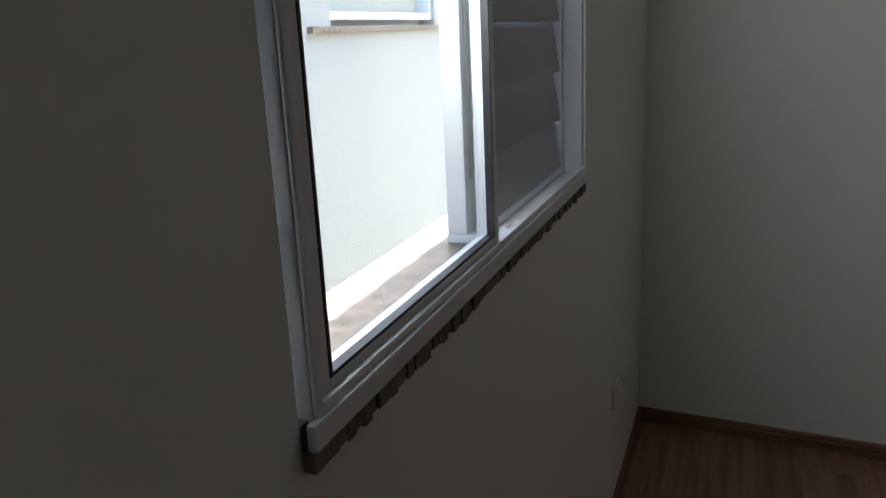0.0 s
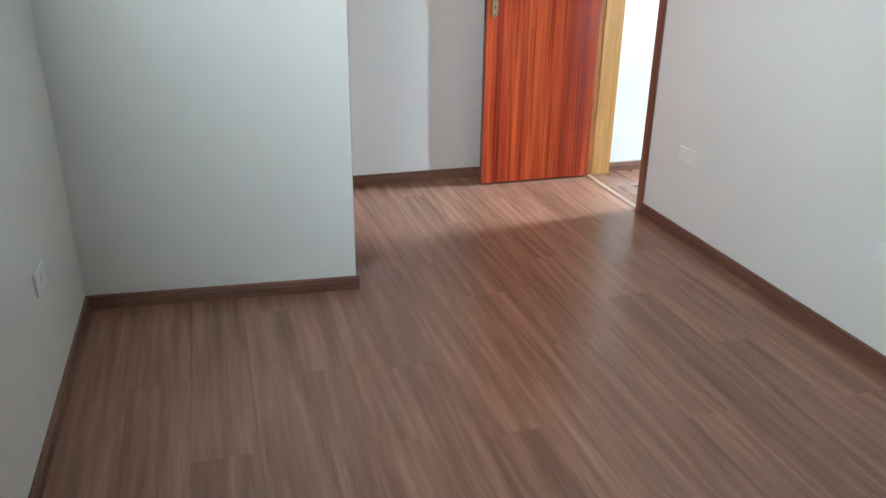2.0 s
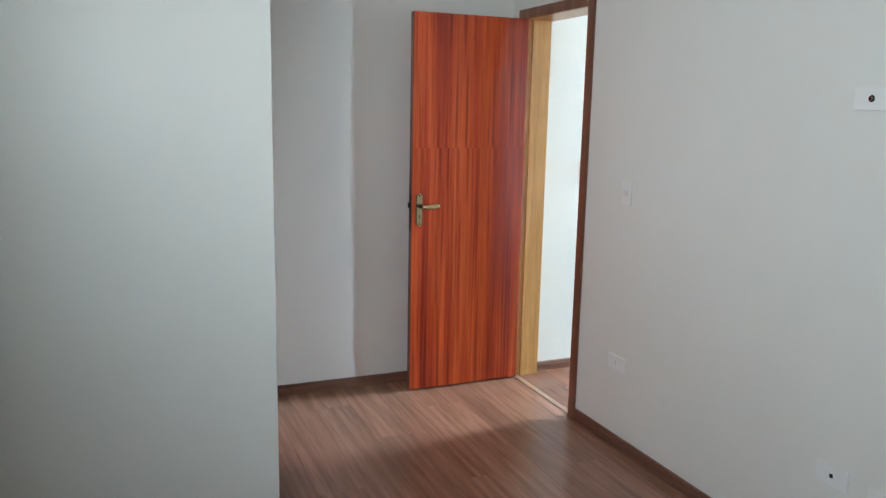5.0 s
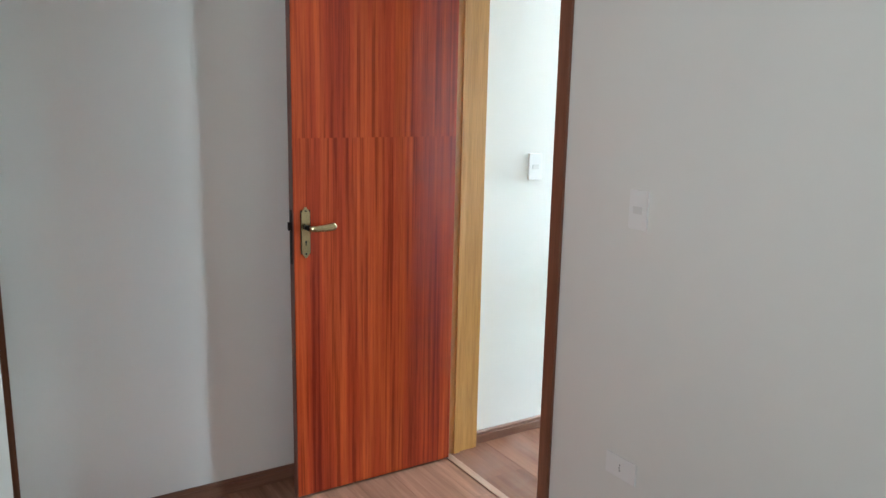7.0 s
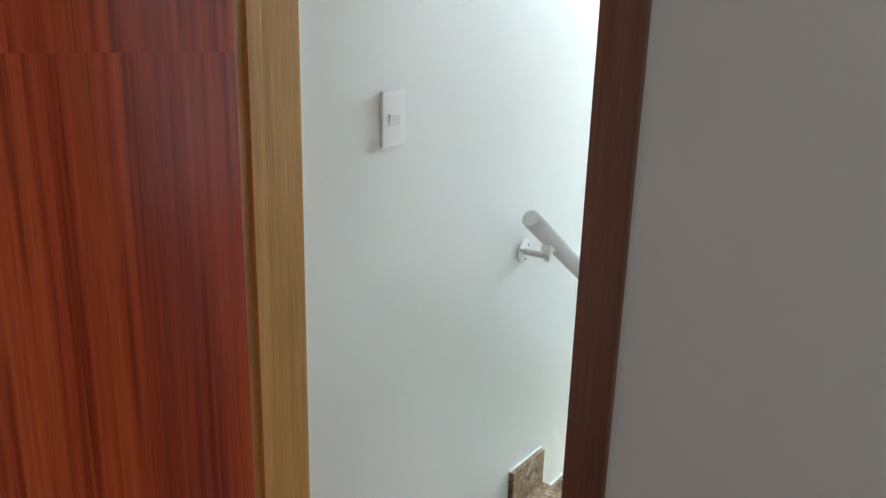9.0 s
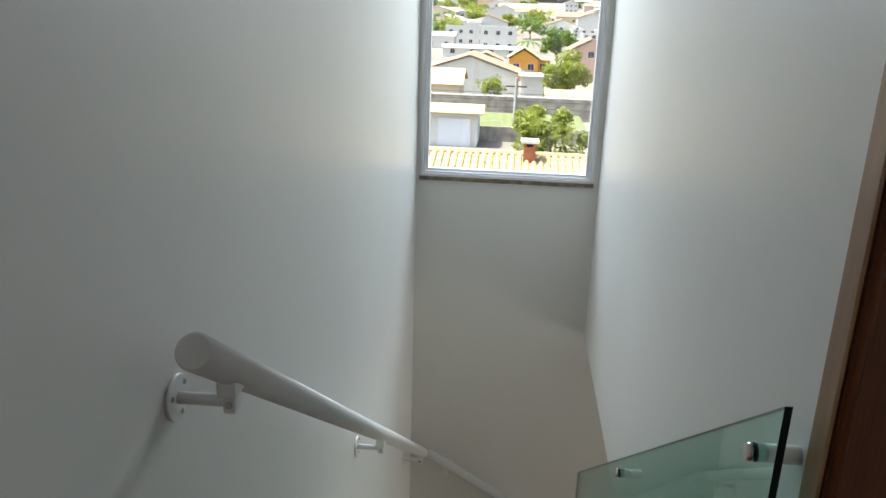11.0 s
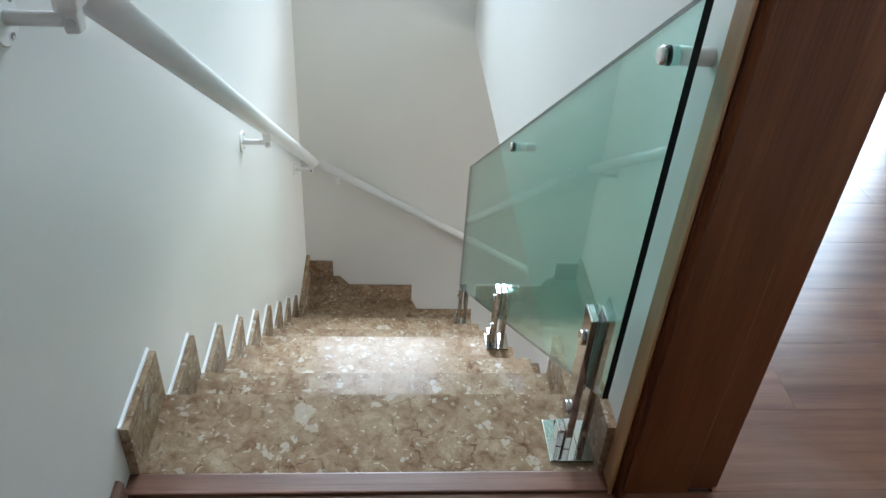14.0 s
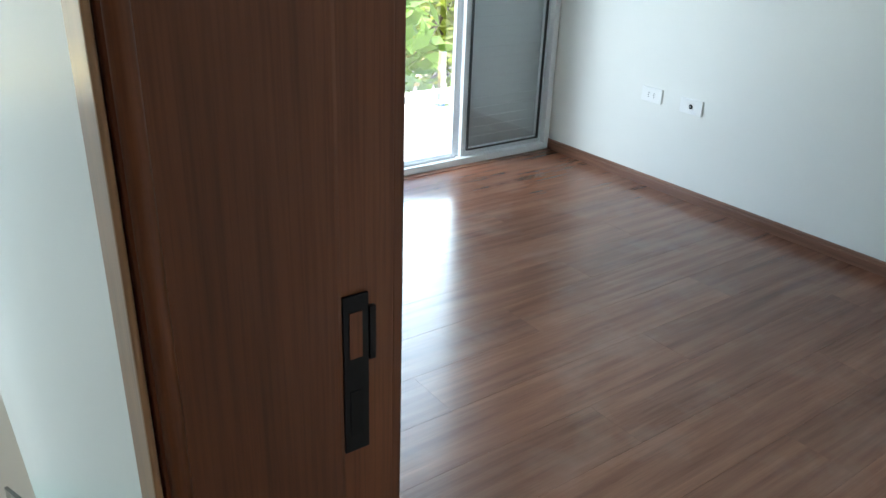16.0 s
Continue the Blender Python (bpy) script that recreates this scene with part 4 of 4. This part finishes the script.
house(105, -2.6, 3.0, 4, 4.15, PLASTER[0], ROOFS[2], .10, "low lean-to shed with a pale sheet roof", "y", 0, base=-11.9)
house(145, -1.45, 5.3, 7, 4.0, PLASTER[2], ROOFS[1], .62, "orange painted house with a gabled tile roof", "x", 2, base=-12.2, wz=2.1)
house(147, -5.0, 2.2, 4, 3.8, PLASTER[2], ROOFS[1], .12, "orange side wing of the gabled house", "y", 1, base=-12.2, wz=2.1)
house(88, -8.6, 9, 7, 2.6, PLASTER[0], ROOFS[1], .3, "white house with a pale yellow tile roof", "y", 2, base=-11.8)
house(150, -13.8, 7.0, 8, 5.7, PLASTER[3], ROOFS[0], .52, "pinkish house with a brown gabled roof", "x", 1, base=-12.2, wz=4.4)
house(259, 16.8, 13, 9, 6.0, PLASTER[0], ROOFS[0], 0, "white two-storey block with rows of windows", "y", 4, 2, base=-12.2)
house(230, 5.7, 10.4, 9, 6.9, PLASTER[0], ROOFS[0], 0, "white two-storey block with rows of windows", "y", 3, 2, base=-12.2, wz=1.4)
house(240, 26, 14, 9, 3.6, PLASTER[0], ROOFS[2], .2, "white house with a pale sheet roof", "y", 3, base=-12.2)
house(205, 9, 20, 9, 2.2, PLASTER[0], ROOFS[2], .12, "low white house with a pale sheet roof", "y", 4, base=-12.2)
rnd = random.Random(4)
for i in range(84):
    d = 275 + i * 4.6
    y = rnd.uniform(-.17, .14) * d
    house(d, y, rnd.uniform(9, 19), rnd.uniform(8, 12), rnd.choice((3.2, 4.0, 6.2, 6.4)), PLASTER[rnd.choice((0, 0, 0, 1, 3))], ROOFS[rnd.choice((0, 0, 1, 2))], rnd.choice((0, .25, .32, .35)),
          "pale plastered hillside house among trees", rnd.choice("xy"), rnd.choice((2, 3, 4)), rnd.choice((1, 2)), base=gz(d) - .3)
tank = thing("water_tank", (108, -1.25, -7.9), "small blue plastic water tank above a roof", "water tank")
BLUE = plain("blue_plastic", (0.03, 0.16, 0.45), 0.4, 0, 0.1, 4.0, 0.0)
part("stand", boxes(((-.4, -.35, -4.3), (.4, .35, 0))), PLASTER[0], tank)
part("tank", tube(bmesh.new(), (0, 0, 0), (0, 0, .55), .36, 20, .46), BLUE, tank)
part("lid", tube(bmesh.new(), (0, 0, .55), (0, 0, .66), .48, 20, .2), BLUE, tank)
pole = thing("utility_pole", (68, -.43, gz(68)), "grey concrete utility pole with wires", "utility pole")
part("shaft", tube(bmesh.new(), (0, 0, 0), (0, 0, 5.0), .20, 12, .13), SCREED, pole)
part("crossarm", boxes(((-.06, -.9, 4.2), (.06, .9, 4.32))), BARK, pole)
for i in range(3):
    part("wire", tube(bmesh.new(), (0, 24, 2.6 + i * .6), (0, -24, 2.3 + i * .6), .02, 5), BLACK, pole)


def tree(x, y, base, height, spread, leaf, label, seed, n=1500, size=.16):
    """Tapered trunk, forked limbs, and a crown of many single leaves in uneven clumps."""
    r = random.Random(seed)
    t = thing("tree", (x, y, base), label, "tree", "trees")
    bm = bmesh.new()
    th = height * .42
    tube(bm, (0, 0, 0), (.05, 0, th), height * .03, 10, height * .018)
    tips = []
    for i in range(7):
        a = i * 2.4 + r.uniform(-.4, .4)
        e = Vector((math.cos(a) * spread * r.uniform(.3, .8), math.sin(a) * spread * r.uniform(.3, .8), height * r.uniform(.55, .95)))
        tube(bm, (.05, 0, th * r.uniform(.6, 1)), e, height * .014, 6, height * .004)
        tips.append(e)
    part("trunk", bm, BARK, t)
    clumps = [(e + Vector((r.gauss(0, .28), r.gauss(0, .28), r.gauss(0, .2))) * spread, spread * r.uniform(.22, .42)) for e in tips for _ in range(3)]
    vs, fs = [], []
    for i in range(n):
        c, rad = clumps[r.randrange(len(clumps))]
        d = Vector((r.gauss(0, 1), r.gauss(0, 1), r.gauss(0, .8))).normalized() * rad * r.uniform(.55, 1.05)
        p = c + d
        u = Vector((r.gauss(0, 1), r.gauss(0, 1), r.gauss(0, .6))).normalized()
        w = u.cross(Vector((r.gauss(0, 1), r.gauss(0, 1), r.gauss(0, 1)))).normalized()
        s = size * r.uniform(.6, 1.4)
        k = len(vs)
        vs += [p - u * s, p + w * s * .42, p + u * s, p - w * s * .42]
        fs.append((k, k + 1, k + 2, k + 3))
    me = bpy.data.meshes.new("crown")
    me.from_pydata([tuple(v) for v in vs], [], fs)
    me.materials.append(leaf)
    cr = new("crown", me)
    cr.parent = t
    cr["kind"] = "stuff"
    return t


tree(36, -2.4, gz(36) - .1, 3.7, 1.6, LEAF2, "leafy light green tree behind the tiled roof", 11, 4200, .12)
tree(95, -6.8, gz(95), 6.4, 2.9, LEAF2, "broad yellowish-green tree beside the houses", 12, 4200, .24)
tree(175, -8.8, gz(175), 8.2, 3.7, LEAF, "dark green broadleaf tree behind the orange house", 13, 3000, .34)
tree(98, 2.4, gz(98), 3.6, 1.7, LEAF2, "small green tree behind the block wall", 14, 1600, .16)
tree(265, 20, gz(265), 7.0, 5.0, LEAF2, "green tree in the far street", 15, 1500, .45)
for i in range(22):
    d = 280 + i * 18
    tree(d, rnd.uniform(-.16, .12) * d, gz(d), rnd.uniform(5, 7.5), rnd.uniform(3, 5.5), rnd.choice((LEAF, LEAF2)), "distant green tree among houses", 20 + i, 800, .6)
palm = thing("palm_tree", (160, -2.1, gz(160)), "tall palm with arching fronds", "palm tree")
part("trunk", tube(bmesh.new(), (0, 0, 0), (0, 0, 6.4), .25, 10, .16), BARK, palm)
for i in range(14):
    a = i * math.tau / 14
    bm = bmesh.new()
    prev = None
    for j in range(7):
        u = j / 6
        c = Vector((math.cos(a) * 3.2 * u, math.sin(a) * 3.2 * u, 6.4 + 1.0 * u - 1.9 * u * u))
        wv = Vector((-math.sin(a), math.cos(a), 0)) * (.28 * math.sin(math.pi * min(1, u * .9 + .1)) + .02)
        cur = (bm.verts.new(c - wv - Vector((0, 0, .12))), bm.verts.new(c), bm.verts.new(c + wv - Vector((0, 0, .12))))
        if prev:
            bm.faces.new((prev[0], prev[1], cur[1], cur[0]))
            bm.faces.new((prev[1], prev[2], cur[2], cur[1]))
        prev = cur
    part("frond", bm, LEAF, palm)
for i, (x, y, h, s) in enumerate(((9.5, -6.2, 4.4, 1.9), (8.6, -4.6, 3.9, 1.6), (10.5, -8.4, 4.8, 2.0), (12.5, -7.0, 5.2, 2.2), (8.9, -9.8, 4.4, 1.9), (11.5, -10.8, 5.4, 2.4))):
    tree(x, y, gz(x) - .1, h, s, (LEAF2, LEAF)[i % 2], "lush green tree in front of the balcony", 50 + i, 3800, .12)
MEADOW = plain("garden_green", (0.17, 0.19, 0.06), 0.9, 0, 0.5, 2.0, 0.5)
structure("garden_bank", boxes(((65, -7, -11.5), (80, 4.0, -9.25)), bevel=.2), MEADOW, "grassy bank between the block walls", "ground")

# ---- laminate planks ----
PW, PL = 0.197, 1.292


def plank_mesh(w, length, material):
    bm = bmesh.new()
    prism(bm, [(.0002, FLOOR0), (w - .0002, FLOOR0), (w - .0002, -.0004), (w - .0006, 0), (.0006, 0), (.0002, -.0004)], 1, .0002, length - .0002)
    return mesh_of("plank", bm, material)


PLANKS = {}


def lay(parent, x0, x1, y0, y1, shift, seed, material):
    """Rows of boards along y, joints staggered, cut to the room."""
    r = random.Random(seed)
    x, row = x0, 0
    while x < x1 - .004:
        w = min(PW, x1 - x)
        y = y0 - ((shift + row * .46 + r.uniform(-.05, .05)) % PL)
        while y < y1 - .004:
            a, b = max(y, y0), min(y + PL, y1)
            if b - a > .01:
                key = (round(w, 4), round(b - a, 3), material)
                if key not in PLANKS:
                    PLANKS[key] = plank_mesh(*key)
                ob = new("plank", PLANKS[key])
                ob.location = (x, a, 0)
                ob.parent = parent
            y += PL
        x += w
        row += 1


fl_a = thing("floor_1", (0, 0, 0), "reddish-brown laminate plank floor with satin sheen", "floor", kind="structure")
lay(fl_a, AX0, JUT_X, AY0, JUT_W, .2, 1, LAMINATE)
lay(fl_a, JUT_X, -.006, AY0, REC_Y, .75, 2, LAMINATE)
fl_b = thing("floor_2", (0, 0, 0), "laminate plank floor of the landing and second bedroom", "floor", kind="structure")
lay(fl_b, .032, .984, BY0, 0, .35, 3, LAMINATE_B)
lay(fl_b, .984, BX1 - .051, BY0, BY1, .9, 4, LAMINATE_B)
